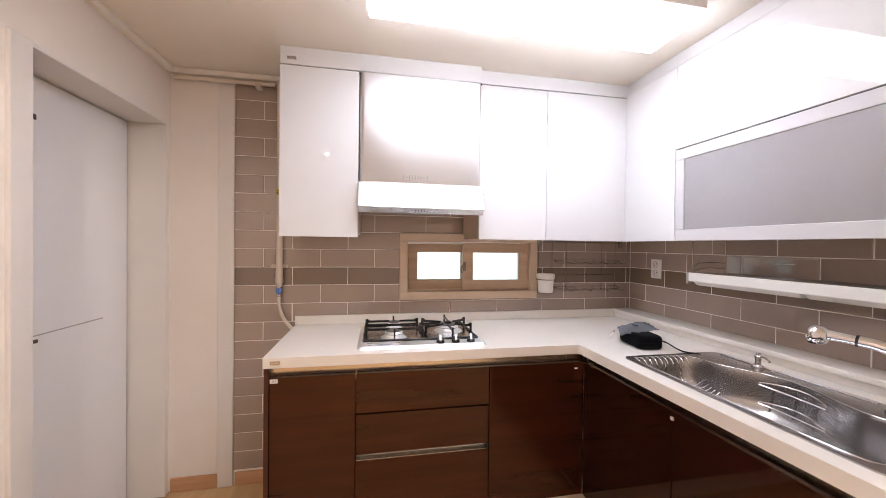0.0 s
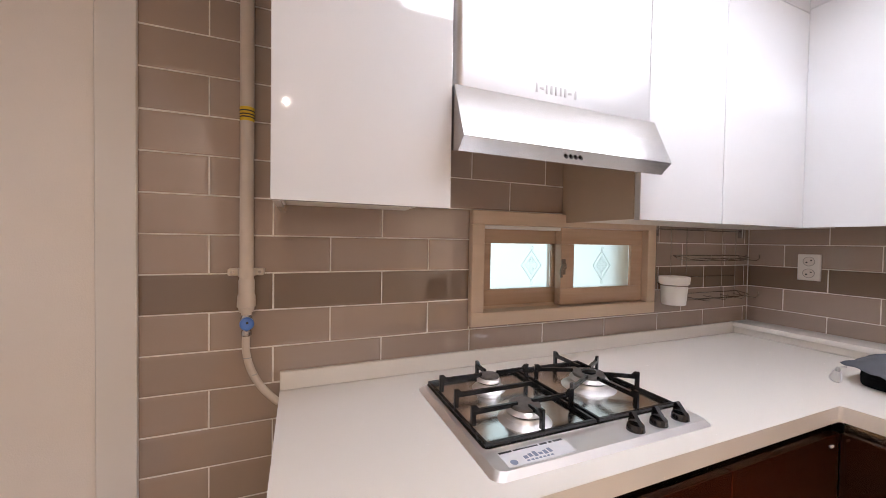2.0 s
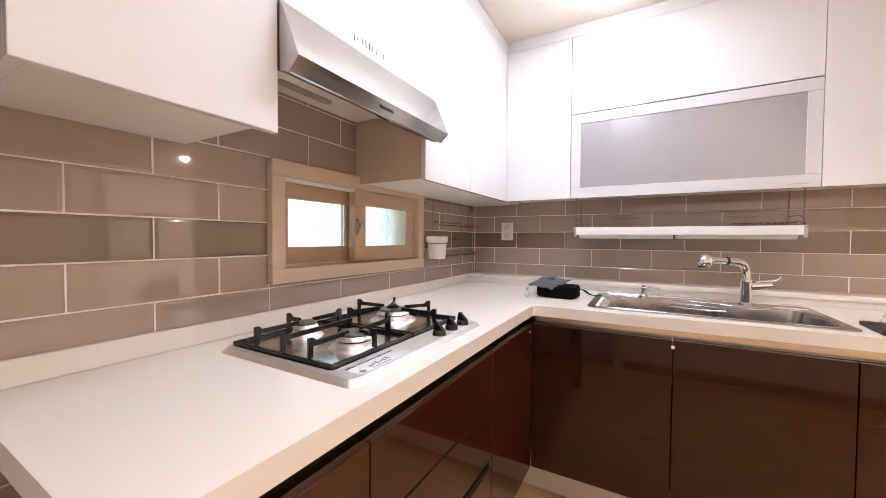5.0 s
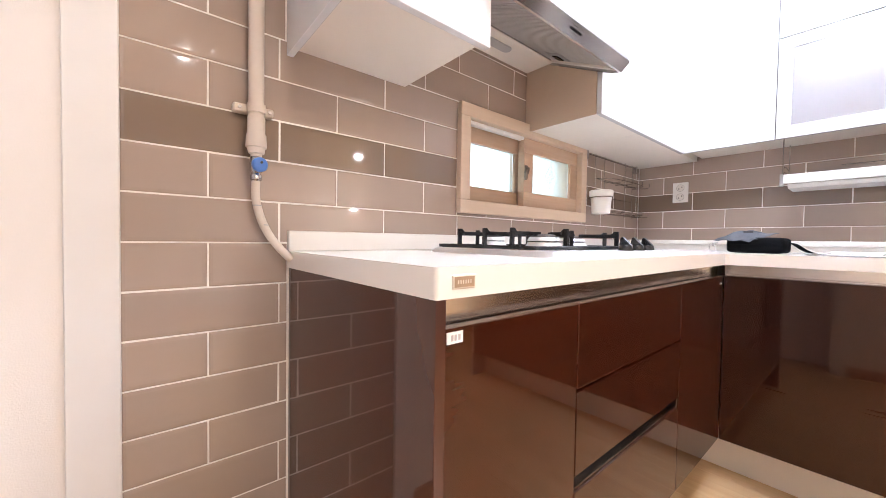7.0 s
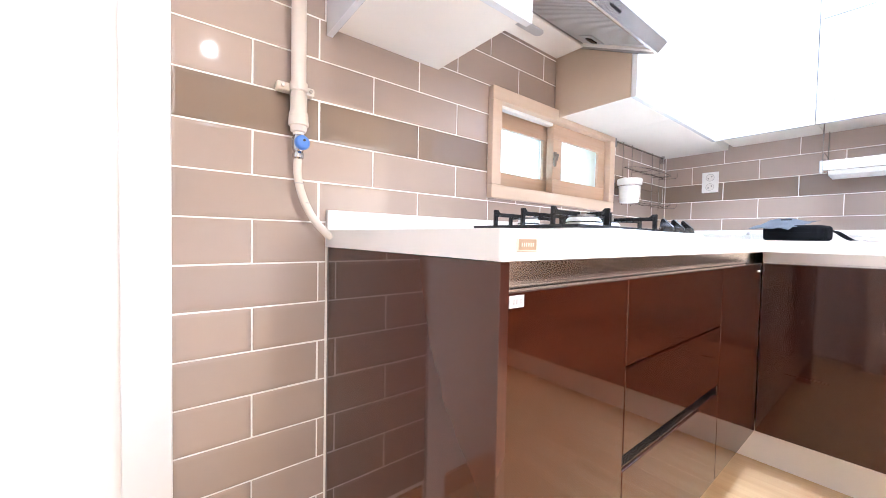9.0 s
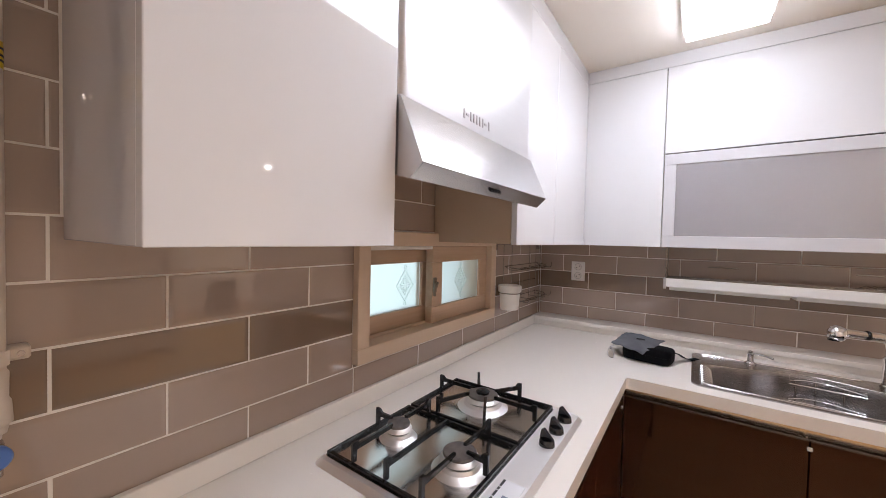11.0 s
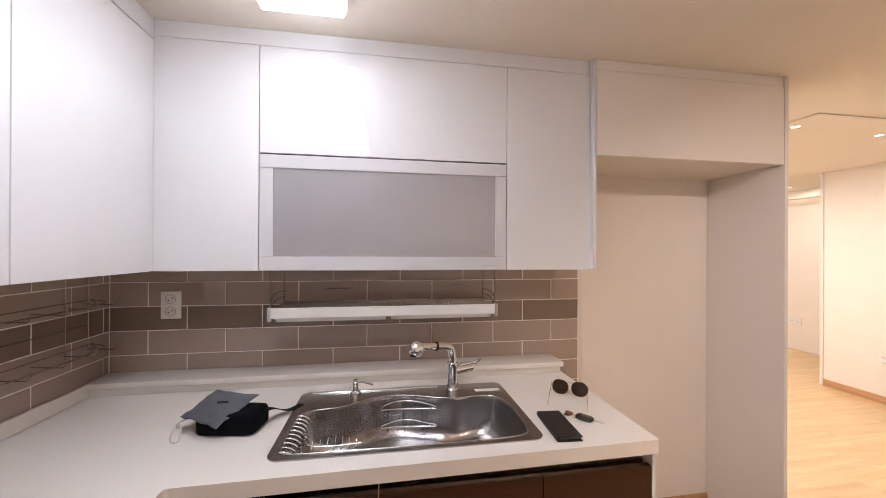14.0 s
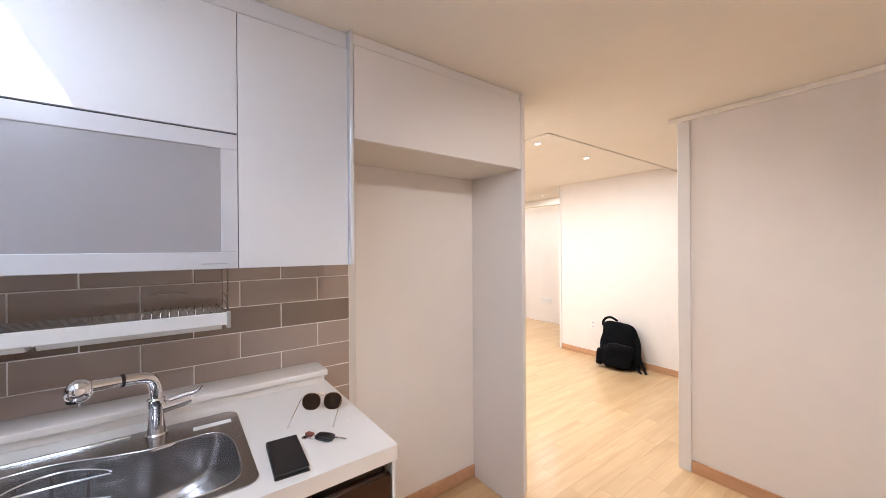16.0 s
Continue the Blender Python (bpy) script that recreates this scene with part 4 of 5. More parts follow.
under("label_strip", box(1.335, 1.360, 0.432, 0.532, SZ + 0.0026, SZ + 0.0032), M["plastic"], sink, "white paper strip")
# wire racks in the bowl
rack = thing("sink_basket", (1.27, 0.85, SZ - 0.11), "two-tier steel wire basket in the sink's rear bulge", "rack")
for dz, grow in ((-0.016, 0.0), (-0.082, -0.014)):
    back = [(1.262, 0.905), (1.296 + grow, 0.882), (1.318 + grow, 0.838), (1.312 + grow, 0.785), (1.280 + grow, 0.735), (1.250, 0.705)]
    under("wire", tube([(x, y, SZ + dz + 0.006) for x, y in back], 0.0026, 8, smooth=6), M["chrome"], rack, smooth=60)
    chord = [(1.262, 0.905), (1.274, 0.845), (1.268, 0.765), (1.250, 0.705)]
    under("wire", tube([(x, y, SZ + dz - 0.004 * (0 < k < 3)) for k, (x, y) in enumerate(chord)], 0.0026, 8, smooth=6), M["chrome"], rack, smooth=60)
for x, y in ((1.298, 0.880), (1.316, 0.822), (1.292, 0.752)):
    under("upright", tube([(x, y, SZ - 0.012), (x - 0.012, y, SZ - 0.072), (x - 0.020, y, SZ - 0.104)], 0.0030, 8, smooth=3), M["wire"], rack, smooth=60)
grid = thing("sink_grid", (1.11, 1.07, SZ - 0.09), "steel wire draining grid hooked to the sink's rim", "rack")
for i in range(7):
    y = 0.985 + i * 0.024
    w = 0.105 - 0.010 * abs(i - 3)
    under("wire", tube([(1.115 - w, y, SZ - 0.078), (1.115 - w * 0.6, y, SZ - 0.087), (1.115 + w * 0.6, y, SZ - 0.087), (1.115 + w, y, SZ - 0.074)], 0.0026, 8, smooth=4), M["chrome"], grid, smooth=60)
for x in (1.045, 1.115, 1.185):
    under("cross_wire", tube([(x, 0.972, SZ - 0.086), (x, 1.06, SZ - 0.090), (x, 1.142, SZ - 0.082), (x, 1.150, SZ - 0.045), (x, 1.158, SZ - 0.008)], 0.0028, 8, smooth=3), M["chrome"], grid, smooth=60)
for i in range(10):
    x = 0.995 + i * 0.0245
    under("hook", tube([(x, 1.180, SZ + 0.004), (x, 1.168, SZ + 0.0035), (x, 1.150, SZ - 0.004), (x, 1.144, SZ - 0.016)], 0.0030, 8, smooth=3), M["chrome"], grid, smooth=60)

# ---- tap and soap dispenser ----
tap = thing("kitchen_tap", (1.372, 0.62, SZ), "chrome single-lever kitchen tap with a pull-out head", "tap")
TB = SZ + 0.003
under("base", lathe([(0.026, 0), (0.026, 0.006), (0.022, 0.010), (0.021, 0.085), (0.0225, 0.09), (0.0225, 0.108), (0.019, 0.112), (0, 0.112)], (1.372, 0.62, TB), 28), M["chrome"], tap, smooth=40)
under("neck", tube([(1.372, 0.62, TB + 0.10), (1.370, 0.622, TB + 0.145), (1.362, 0.632, TB + 0.172), (1.350, 0.658, TB + 0.183), (1.340, 0.690, TB + 0.186)], 0.0165, 16, smooth=5), M["chrome"], tap, smooth=60)
under("collar", cyl((1.341, 0.688, TB + 0.186), (1.339, 0.694, TB + 0.1865), 0.0175, seg=20), M["black_iron"], tap, "dark seam ring", smooth=40)
under("hose_head", cyl((1.339, 0.694, TB + 0.1865), (1.322, 0.752, TB + 0.190), 0.0135, 0.0155, 20), M["chrome"], tap, "pull-out head", smooth=40)
hd = lathe([(0.0, 0.029), (0.014, 0.0265), (0.025, 0.016), (0.029, 0.0), (0.026, -0.016), (0.020, -0.024), (0, -0.024)], (0, 0, 0), 28)
hd.transform(Matrix.Translation((1.316, 0.772, TB + 0.186)) @ Matrix.Rotation(radians(18), 4, "X"))
under("spray_head", hd, M["chrome"], tap, smooth=60)
under("nozzle", lathe([(0.017, -0.028), (0.018, -0.022), (0, -0.022)], (1.316, 0.780, TB + 0.186), 20), M["black_iron"], tap, "dark nozzle")
under("lever_body", cyl((1.372, 0.605, TB + 0.078), (1.372, 0.535, TB + 0.088), 0.0165, 0.0145, 20, 0.002), M["chrome"], tap, smooth=40)
under("lever", tube([(1.372, 0.590, TB + 0.096), (1.370, 0.550, TB + 0.104), (1.366, 0.525, TB + 0.108), (1.360, 0.508, TB + 0.124)], lambda t: 0.0085 - 0.0030 * t, 10, smooth=4), M["chrome"], tap, smooth=60)
disp = thing("soap_dispenser", (1.39, 1.005, SZ), "small chrome soap dispenser on the sink's rim", "dispenser")
under("body", lathe([(0.021, 0.003), (0.021, 0.008), (0.012, 0.014), (0.0105, 0.032), (0.0125, 0.036), (0.0125, 0.046), (0.008, 0.05), (0.009, 0.056), (0.0, 0.06)], (1.39, 1.005, SZ), 22), M["chrome"], disp, smooth=40)
under("spout", tube([(1.39, 1.002, SZ + 0.047), (1.37, 0.965, SZ + 0.05), (1.352, 0.938, SZ + 0.046)], 0.0038, 8, smooth=3), M["chrome"], disp, smooth=60)

# ---- dish rack under the glass cabinet ----
dr = thing("dish_rack", (1.48, 0.88, 1.22), "hanging dish rack with a white front rail and wire shelf", "rack")
under("front_rail", box(1.388, 1.402, 0.428, 1.330, 1.226, 1.266, 0.002), M["plastic"], dr, "white front rail")
for y0, y1 in ((0.45, 0.868), (0.888, 1.31)):
    under("drip_tray", prism([(1.405, 1.224), (1.42, 1.208), (1.58, 1.208), (1.595, 1.224), (1.59, 1.226), (1.578, 1.212), (1.422, 1.212), (1.41, 1.226)], "y", y0, y1), M["plastic"], dr, "white drip tray")
for i in range(9):
    x = 1.41 + i * 0.0235
    under("shelf_wire", tube([(x, 0.435, 1.262), (x, 1.325, 1.262)], 0.0022, 6), M["wire"], dr)
for i in range(10):
    y = 0.455 + i * 0.022
    under("plate_wire", tube([(1.405, y, 1.262), (1.415, y, 1.279), (1.52, y, 1.281), (1.60, y, 1.264)], 0.0018, 6), M["wire"], dr)
for y in (0.432, 1.328):
    under("end_wire", tube([(1.395, y, 1.262), (1.45, y, 1.31), (1.60, y, 1.31)], 0.0022, 6, smooth=3), M["wire"], dr)
    under("end_wire", tube([(1.40, y, 1.25), (1.46, y, 1.285), (1.60, y, 1.285)], 0.0022, 6, smooth=3), M["wire"], dr)
    under("hanger", tube([(1.415, y, 1.24), (1.415, y, UB + 0.012), (1.43, y, UB + 0.019)], 0.0024, 6), M["wire"], dr)
    under("hanger", tube([(1.60, y, 1.24), (1.60, y, UB + 0.019)], 0.0024, 6), M["wire"], dr)
    under("end_cap", box(1.384, 1.406, y - 0.006, y + 0.006, 1.215, 1.268, 0.002), M["grey_plastic"], dr)
for y in (0.60, 1.10):
    under("back_wire", tube([(1.605, y - 0.06, 1.318), (1.605, y + 0.06, 1.318)], 0.002, 6), M["wire"], dr)

# ---- wire shelf in the corner with a cup ----
cs = thing("wire_shelf", (1.28, 1.97, 1.1), "thin steel wire hanging shelf in the tiled corner", "rack")
YW = BY - 0.012
for x in (0.962, 1.055, 1.155, 1.405, 1.505):
    under("upright_wire", tube([(x, YW, UB + 0.012), (x, YW, 1.098)], 0.0018, 6), M["wire"], cs)
under("top_bar", tube([(0.955, YW, UB - 0.004), (1.55, YW, UB - 0.004)], 0.003, 6), M["wire"], cs)
under("wall_clip", box(0.945, 0.965, YW - 0.01, BY - 0.001, UB - 0.035, UB + 0.012, 0.002), M["steel"], cs)
under("wall_clip", box(1.535, 1.552, YW - 0.01, BY - 0.001, UB - 0.035, UB + 0.012, 0.002), M["steel"], cs)
under("cup_wire", tube([(0.962, YW, 1.20), (1.50, YW, 1.20)], 0.0018, 6), M["wire"], cs)
for z in (1.275, 1.105):
    for d, dz in ((0.0, 0.02), (0.045, 0.0), (0.09, 0.012)):
        under("shelf_wire", tube([(1.07, YW, z + 0.02), (1.09, YW - d * 0.8, z + dz), (1.28, YW - d, z + dz), (1.48, YW - d * 0.8, z + dz), (1.52, YW, z + 0.02)], 0.0018, 6, smooth=4), M["wire"], cs)
    for x in (1.16, 1.28, 1.40, 1.50):
        under("hook", tube([(x, YW, z + 0.005), (x, YW - 0.09, z), (x, YW - 0.10, z + 0.01), (x, YW - 0.10, z + 0.028)], 0.0018, 6), M["wire"], cs)
cup = thing("cup", (0.976, 1.935, 1.10), "white plastic cup hung on the wire shelf", "cup")
under("body", lathe([(0.040, 0), (0.043, 0.002), (0.049, 0.085), (0.0545, 0.086), (0.056, 0.112), (0.053, 0.115), (0.049, 0.112), (0.045, 0.02), (0, 0.012)], (0.976, 1.935, 1.098), 32), M["plastic"], cup, smooth=40)
under("ring", tube([(0.976 + 0.053 * math.cos(a), 1.935 + 0.053 * math.sin(a), 1.178) for a in [2 * math.pi * i / 16 for i in range(16)]], 0.0022, 6, smooth=2, closed=True), M["wire"], cup, "steel ring")
under("ring_arm", tube([(0.976, 1.985, 1.178), (0.976, YW, 1.178)], 0.0022, 6), M["wire"], cup)

# ---- gas pipe, valve and hose ----
gp = thing("gas_pipe", (-0.572, 1.985, 1.1), "cream painted gas pipe with a blue valve and hose", "pipe")
GX, GY = -0.572, 1.985
under("pipe", cyl((GX, GY, 1.215), (GX, GY, 2.236), 0.0165, seg=24), M["pipe"], gp, smooth=40)
under("elbow", tube([(GX, GY, 2.22), (GX, GY, 2.25), (GX + 0.02, GY, 2.262), (GX + 0.074, GY, 2.262)], 0.0175, 14, smooth=4), M["pipe"], gp, smooth=60)
under("coupling", lathe([(0.0165, 0.075), (0.019, 0.07), (0.0185, 0.035), (0.021, 0.030), (0.0225, 0.002), (0.019, 0), (0.017, -0.012), (0.012, -0.014), (0.012, -0.02)], (GX, GY, 1.162), 24), M["pipe"], gp, smooth=40)
bm = box(GX - 0.045, GX + 0.04, GY + 0.008, BY - 0.001, 1.243, 1.262, 0.003)
lathe([(0.0195, 0.0), (0.0195, 0.02), (0.0165, 0.02), (0.0165, 0.0)], (GX, GY, 1.2425), 24, bm=bm)
cl = under("clamp", bm, M["pipe"], gp, "cream pipe clamp")
for dx in (-0.033, 0.03):
    under("screw", cyl((GX + dx, GY + 0.003, 1.2525), (GX + dx, GY + 0.009, 1.2525), 0.004, seg=10), M["steel"], cl)
bm = lathe([(0, -0.008), (0.012, -0.008), (0.0165, -0.004), (0.0165, 0.006), (0.012, 0.010), (0, 0.010)], (0, 0, 0), 24)
bm.transform(pose(GX + 0.003, GY - 0.018, 1.122, 90, 0, 10))
vl = under("valve_knob", bm, M["blue"], gp, "blue valve knob", smooth=50)
under("pin", cyl((GX + 0.005, GY - 0.030, 1.126), (GX + 0.005, GY - 0.024, 1.126), 0.003, seg=10), M["dark_print"], vl)
under("valve_body", lathe([(0.011, 0.045), (0.014, 0.035), (0.014, 0.012), (0.010, 0.006), (0.013, 0), (0.013, -0.008), (0.009, -0.012)], (GX, GY, 1.098), 18), M["steel"], gp, smooth=40)
hose = tube([(GX, GY, 1.095), (GX - 0.001, GY, 1.05), (GX + 0.010, GY - 0.001, 1.0), (GX + 0.032, GY - 0.002, 0.955), (GX + 0.062, GY - 0.004, 0.918), (GX + 0.078, GY - 0.005, 0.903)], 0.0092, 12, smooth=6)
under("hose", hose, M["pipe"], gp, "cream flexible gas hose", smooth=60)
for z, x in ((1.03, 0.002), (0.985, 0.017), (0.945, 0.040)):
    under("hose_seam", lathe([(0.0098, -0.0012), (0.0098, 0.0012), (0.009, 0.0012)], (GX + x, GY - 0.001, z), 14), M["grey_plastic"], gp)
under("sticker", lathe([(0.0169, 0), (0.0169, 0.035)], (GX, GY, 1.640), 24), M["yellow"], gp, "yellow warning sticker")
for z in (1.648, 1.655, 1.664):
    under("sticker_print", lathe([(0.0172, 0), (0.0172, 0.003)], (GX, GY, z), 24), M["dark_print"], gp)
hp = thing("upper_pipe", (-0.8, 1.985, 2.235), "cream pipe running under the ceiling", "pipe")
under("pipe", cyl((LX + 0.03, 1.992, 2.243), (-0.60, 1.992, 2.243), 0.012, seg=16), M["pipe"], hp, smooth=40)
under("bracket", box(-0.70, -0.67, 1.98, BY - 0.001, 2.215, 2.243, 0.003), M["pipe"], hp)


# ---- sockets ----
def socket(name, face, u, z, w, h, holes, label):
    s = thing(name, (RX, u, z) if face == "x" else (u, face, z), label, "socket")
    def slab(a0, a1, z0, z1, d0, d1, bv=0.0):
        return box(RX - d1, RX - d0, a0, a1, z0, z1, bv) if face == "x" else box(a0, a1, face + d0, face + d1, z0, z1, bv)
    under("plate", slab(u - w / 2, u + w / 2, z - h / 2, z + h / 2, 0.0005, 0.008, 0.002), M["plastic"], s)
    for du, dz in holes:
        if face == "x":
            f = under("socket_face", cyl((RX - 0.0095, u + du, z + dz), (RX - 0.0078, u + du, z + dz), 0.019, seg=24), M["white_paint"], s)
            under("rim", tube([(RX - 0.0095, u + du + 0.0195 * math.cos(a), z + dz + 0.0195 * math.sin(a)) for a in [2 * math.pi * i / 20 for i in range(20)]], 0.0012, 5, closed=True), M["grey_plastic"], f)
            for e in (-0.0095, 0.0095):
                under("hole", cyl((RX - 0.0105, u + du + e * 0.8, z + dz - e * 0.5), (RX - 0.0094, u + du + e * 0.8, z + dz - e * 0.5), 0.0033, seg=10), M["dark_print"], f)
        else:
            f = under("socket_face", cyl((u + du, face + 0.0078, z + dz), (u + du, face + 0.0095, z + dz), 0.018, seg=18), M["white_paint"], s)
            for e in (-0.009, 0.009):
                under("hole", cyl((u + du + e, face + 0.0094, z + dz), (u + du + e, face + 0.0105, z + dz), 0.0033, seg=8), M["dark_print"], f)
    return s


socket("wall_socket", "x", 1.787, 1.252, 0.078, 0.115, ((0, 0.026), (0, -0.026)), "white double wall socket on the tiles")
socket("wall_socket", FY, 2.63, 0.462, 0.075, 0.115, ((0, 0.026), (0, -0.026)), "white double wall socket above the skirting")
socket("wall_socket", -5.10, 4.38, 0.46, 0.26, 0.11, ((-0.08, 0), (0, 0), (0.08, 0)), "wide white multi-socket plate low on the wall")

# ---- camera case with a grey pouch ----
def soft_box(w, d, h, n=5, power=5.0):
    """A rounded, slightly puffed box standing on z = 0."""
    own = bmesh.new()
    bmesh.ops.create_cube(own, size=2)
    bmesh.ops.subdivide_edges(own, edges=own.edges[:], cuts=n, use_grid_fill=True)
    for v in own.verts:
        c = v.co
        k = (abs(c.x) ** power + abs(c.y) ** power + abs(c.z) ** power) ** (1 / power)
        c /= k
        v.co = Vector((c.x * w / 2, c.y * d / 2, (c.z + 1) * h / 2))
    return own


case = thing("camera_case", (1.172, 1.366, CT), "black padded camera case lying on the worktop", "case")
case.rotation_euler = (0, 0, radians(-9))
part("body", soft_box(0.110, 0.186, 0.064, 6, 7.5), M["black_cloth"], case, smooth=60)
part("zip", tube([(0.0555 * math.copysign(abs(math.cos(a)) ** 0.35, math.cos(a)), 0.0945 * math.copysign(abs(math.sin(a)) ** 0.35, math.sin(a)), 0.034) for a in [2 * math.pi * i / 32 for i in range(32)]], 0.0014, 6, closed=True), M["black_cloth"], case, "black zip")
strap = thing("strap", (1.21, 1.25, CT), "black webbing strap trailing over the worktop", "strap")
pts = [(1.185, 1.285, CT + 0.040), (1.215, 1.262, CT + 0.038), (1.25, 1.235, CT + 0.014), (1.28, 1.215, CT + 0.004), (1.315, 1.196, CT + 0.006)]
bm = bmesh.new()
rows = []
cur = spline([(p[0], p[1], p[2]) for p in pts], 5)[:-5]
for i, p in enumerate(cur):
    d = (cur[min(i + 1, len(cur) - 1)] - cur[max(i - 1, 0)]).normalized()
    s = d.cross(Vector((0, 0, 1))).normalized() * 0.012
    rows.append([bm.verts.new(q) for q in (p - s, p + s, p + s + Vector((0, 0, 0.002)), p - s + Vector((0, 0, 0.002)))])
for a, b in zip(rows, rows[1:]):
    for k in range(4):
        bm.faces.new((a[k], a[(k + 1) % 4], b[(k + 1) % 4], b[k]))
bm.faces.new(rows[0][::-1]), bm.faces.new(rows[-1])
bmesh.ops.recalc_face_normals(bm, faces=bm.faces[:])
under("webbing", bm, M["black_cloth"], strap)
pouch = thing("pouch", (1.20, 1.42, CT + 0.06), "grey drawstring cloth pouch lying across the camera case", "pouch")
bm = bmesh.new()
NU, NV = 18, 14
PL0, PL1, PL2, PL3 = Vector((1.162, 1.514, CT + 0.052)), Vector((1.312, 1.474, CT + 0.074)), Vector((1.078, 1.378, CT + 0.046)), Vector((1.222, 1.306, CT + 0.080))
grid_v = {}
for side in (0, 1):
    for i in range(NU + 1):
        for j in range(NV + 1):
            u, v = i / NU, j / NV
            p = (PL0.lerp(PL1, u)).lerp(PL2.lerp(PL3, u), v)
            x, y, z = p
            z += 0.015 * math.sin(math.pi * u) * math.sin(math.pi * v)
            x += 0.004 * noise.noise(Vector((u * 4, v * 4, 5.7)))
            z += 0.006 * noise.noise(Vector((u * 3, v * 3, 0.7))) + 0.005 * noise.noise(Vector((u * 8, v * 5, 1.7)))
            edge = min(u, 1 - u, v, 1 - v)
            t = 0.0018 + 0.010 * min(1, edge * 4) * (1 if side else 0)
            grid_v[side, i, j] = bm.verts.new((x, y, max(CT + 0.003, z) + (t if side else 0)))
for side in (0, 1):
    for i in range(NU):
        for j in range(NV):
            f = [grid_v[side, i, j], grid_v[side, i + 1, j], grid_v[side, i + 1, j + 1], grid_v[side, i, j + 1]]
            bm.faces.new(f if side else f[::-1])
ring = [(i, 0) for i in range(NU)] + [(NU, j) for j in range(NV)] + [(i, NV) for i in range(NU, 0, -1)] + [(0, j) for j in range(NV, 0, -1)]
for a, b in zip(ring, ring[1:] + ring[:1]):
    bm.faces.new((grid_v[0, a[0], a[1]], grid_v[0, b[0], b[1]], grid_v[1, b[0], b[1]], grid_v[1, a[0], a[1]]))
bmesh.ops.recalc_face_normals(bm, faces=bm.faces[:])
under("cloth", bm, M["grey_cloth"], pouch, smooth=70)
under("mark", box(1.166, 1.171, 1.380, 1.412, CT + 0.084, CT + 0.0905), M["dark_print"], pouch, "dark printed bar")
under("drawstring", tube([(1.165, 1.498, CT + 0.042), (1.145, 1.515, CT + 0.036), (1.115, 1.518, CT + 0.012), (1.100, 1.503, CT + 0.003), (1.112, 1.492, CT + 0.005), (1.14, 1.502, CT + 0.028)], 0.0022, 6, smooth=5), M["cord"], pouch, "thin pale cord")
under("toggle", lathe([(0.005, 0), (0.006, 0.006), (0.004, 0.014), (0, 0.015)], (1.142, 1.510, CT + 0.026), 12), M["grey_plastic"], pouch)

# ---- phone wallet, sunglasses and keys ----
ph = thing("phone_wallet", (1.022, 0.338, CT), "black leather phone wallet lying on the worktop", "wallet")
ph.rotation_euler = (0, 0, radians(-4))
part("back_cover", box(-0.088, 0.088, -0.039, 0.039, 0.0, 0.0035, 0.0015, 2), M["black_leather"], ph)
part("phone", box(-0.084, 0.086, -0.035, 0.034, 0.0037, 0.0115, 0.002, 2), M["black_gloss"], ph, "black glass phone edge")
part("front_cover", box(-0.088, 0.088, -0.039, 0.038, 0.0117, 0.0150, 0.0015, 2), M["black_leather"], ph)
part("spine", box(-0.088, 0.088, 0.0382, 0.0412, 0.001, 0.014, 0.0012, 2), M["black_leather"], ph)

sg = thing("sunglasses", (1.258, 0.17, CT), "gold-rimmed aviator sunglasses standing open on the worktop", "sunglasses")
ax_r = Vector((-0.045, -0.070, 0)).normalized()
ax_f = Vector((-0.84, 0.54, 0)).normalized()
outline = [(0.030 * math.copysign(abs(math.cos(a)) ** 0.85, math.cos(a)), 0.024 * math.sin(a) - (0.004 if math.sin(a) < 0 else 0)) for a in [2 * math.pi * i / 24 for i in range(24)]]
for s in (-1, 1):
    c = Vector((1.258, 0.170, CT + 0.030)) + ax_r * (0.036 * s)
    bm = bmesh.new()
    fr, bk = [], []
    for u, v in outline:
        p = c + ax_r * u + Vector((0, 0, v)) - ax_f * 0.25 * v
        fr.append(bm.verts.new(p + ax_f * 0.001))
        bk.append(bm.verts.new(p - ax_f * 0.001))
    bm.faces.new(fr), bm.faces.new(bk[::-1])
    for i in range(24):
        bm.faces.new((fr[i], bk[i], bk[(i + 1) % 24], fr[(i + 1) % 24]))
    bmesh.ops.recalc_face_normals(bm, faces=bm.faces[:])
    ln = under("lens", bm, M["lens"], sg, "dark brown lens")
    under("rim", tube([c + ax_r * u * 1.02 + Vector((0, 0, v * 1.02)) - ax_f * 0.25 * v for u, v in outline], 0.0010, 6, closed=True), M["gold"], ln, "thin gold rim", smooth=60)
    hinge = c + ax_r * (0.032 * s) + Vector((0, 0, 0.012)) - ax_f * 0.003
    under("temple", tube([hinge, hinge + ax_f * 0.05 - Vector((0, 0, 0.012)), hinge + ax_f * 0.10 - Vector((0, 0, 0.026)), hinge + ax_f * 0.132 - Vector((0, 0, 0.038))], 0.0011, 6, smooth=4), M["gold"], sg, "thin gold temple", smooth=60)
    under("temple_tip", tube([hinge + ax_f * 0.100 - Vector((0, 0, 0.026)), hinge + ax_f * 0.134 - Vector((0, 0, 0.0385))], 0.0022, 8), M["cord"], sg, "clear temple tip", smooth=60)
m0 = Vector((1.258, 0.170, CT + 0.044)) - ax_f * 0.004
under("bridge", tube([m0 - ax_r * 0.010, m0 + Vector((0, 0, 0.003)), m0 + ax_r * 0.010], 0.0011, 6, smooth=3), M["gold"], sg, smooth=60)
under("brow_bar", tube([m0 - ax_r * 0.014 + Vector((0, 0, 0.008)), m0 + ax_r * 0.014 + Vector((0, 0, 0.008))], 0.001, 6), M["gold"], sg, smooth=60)

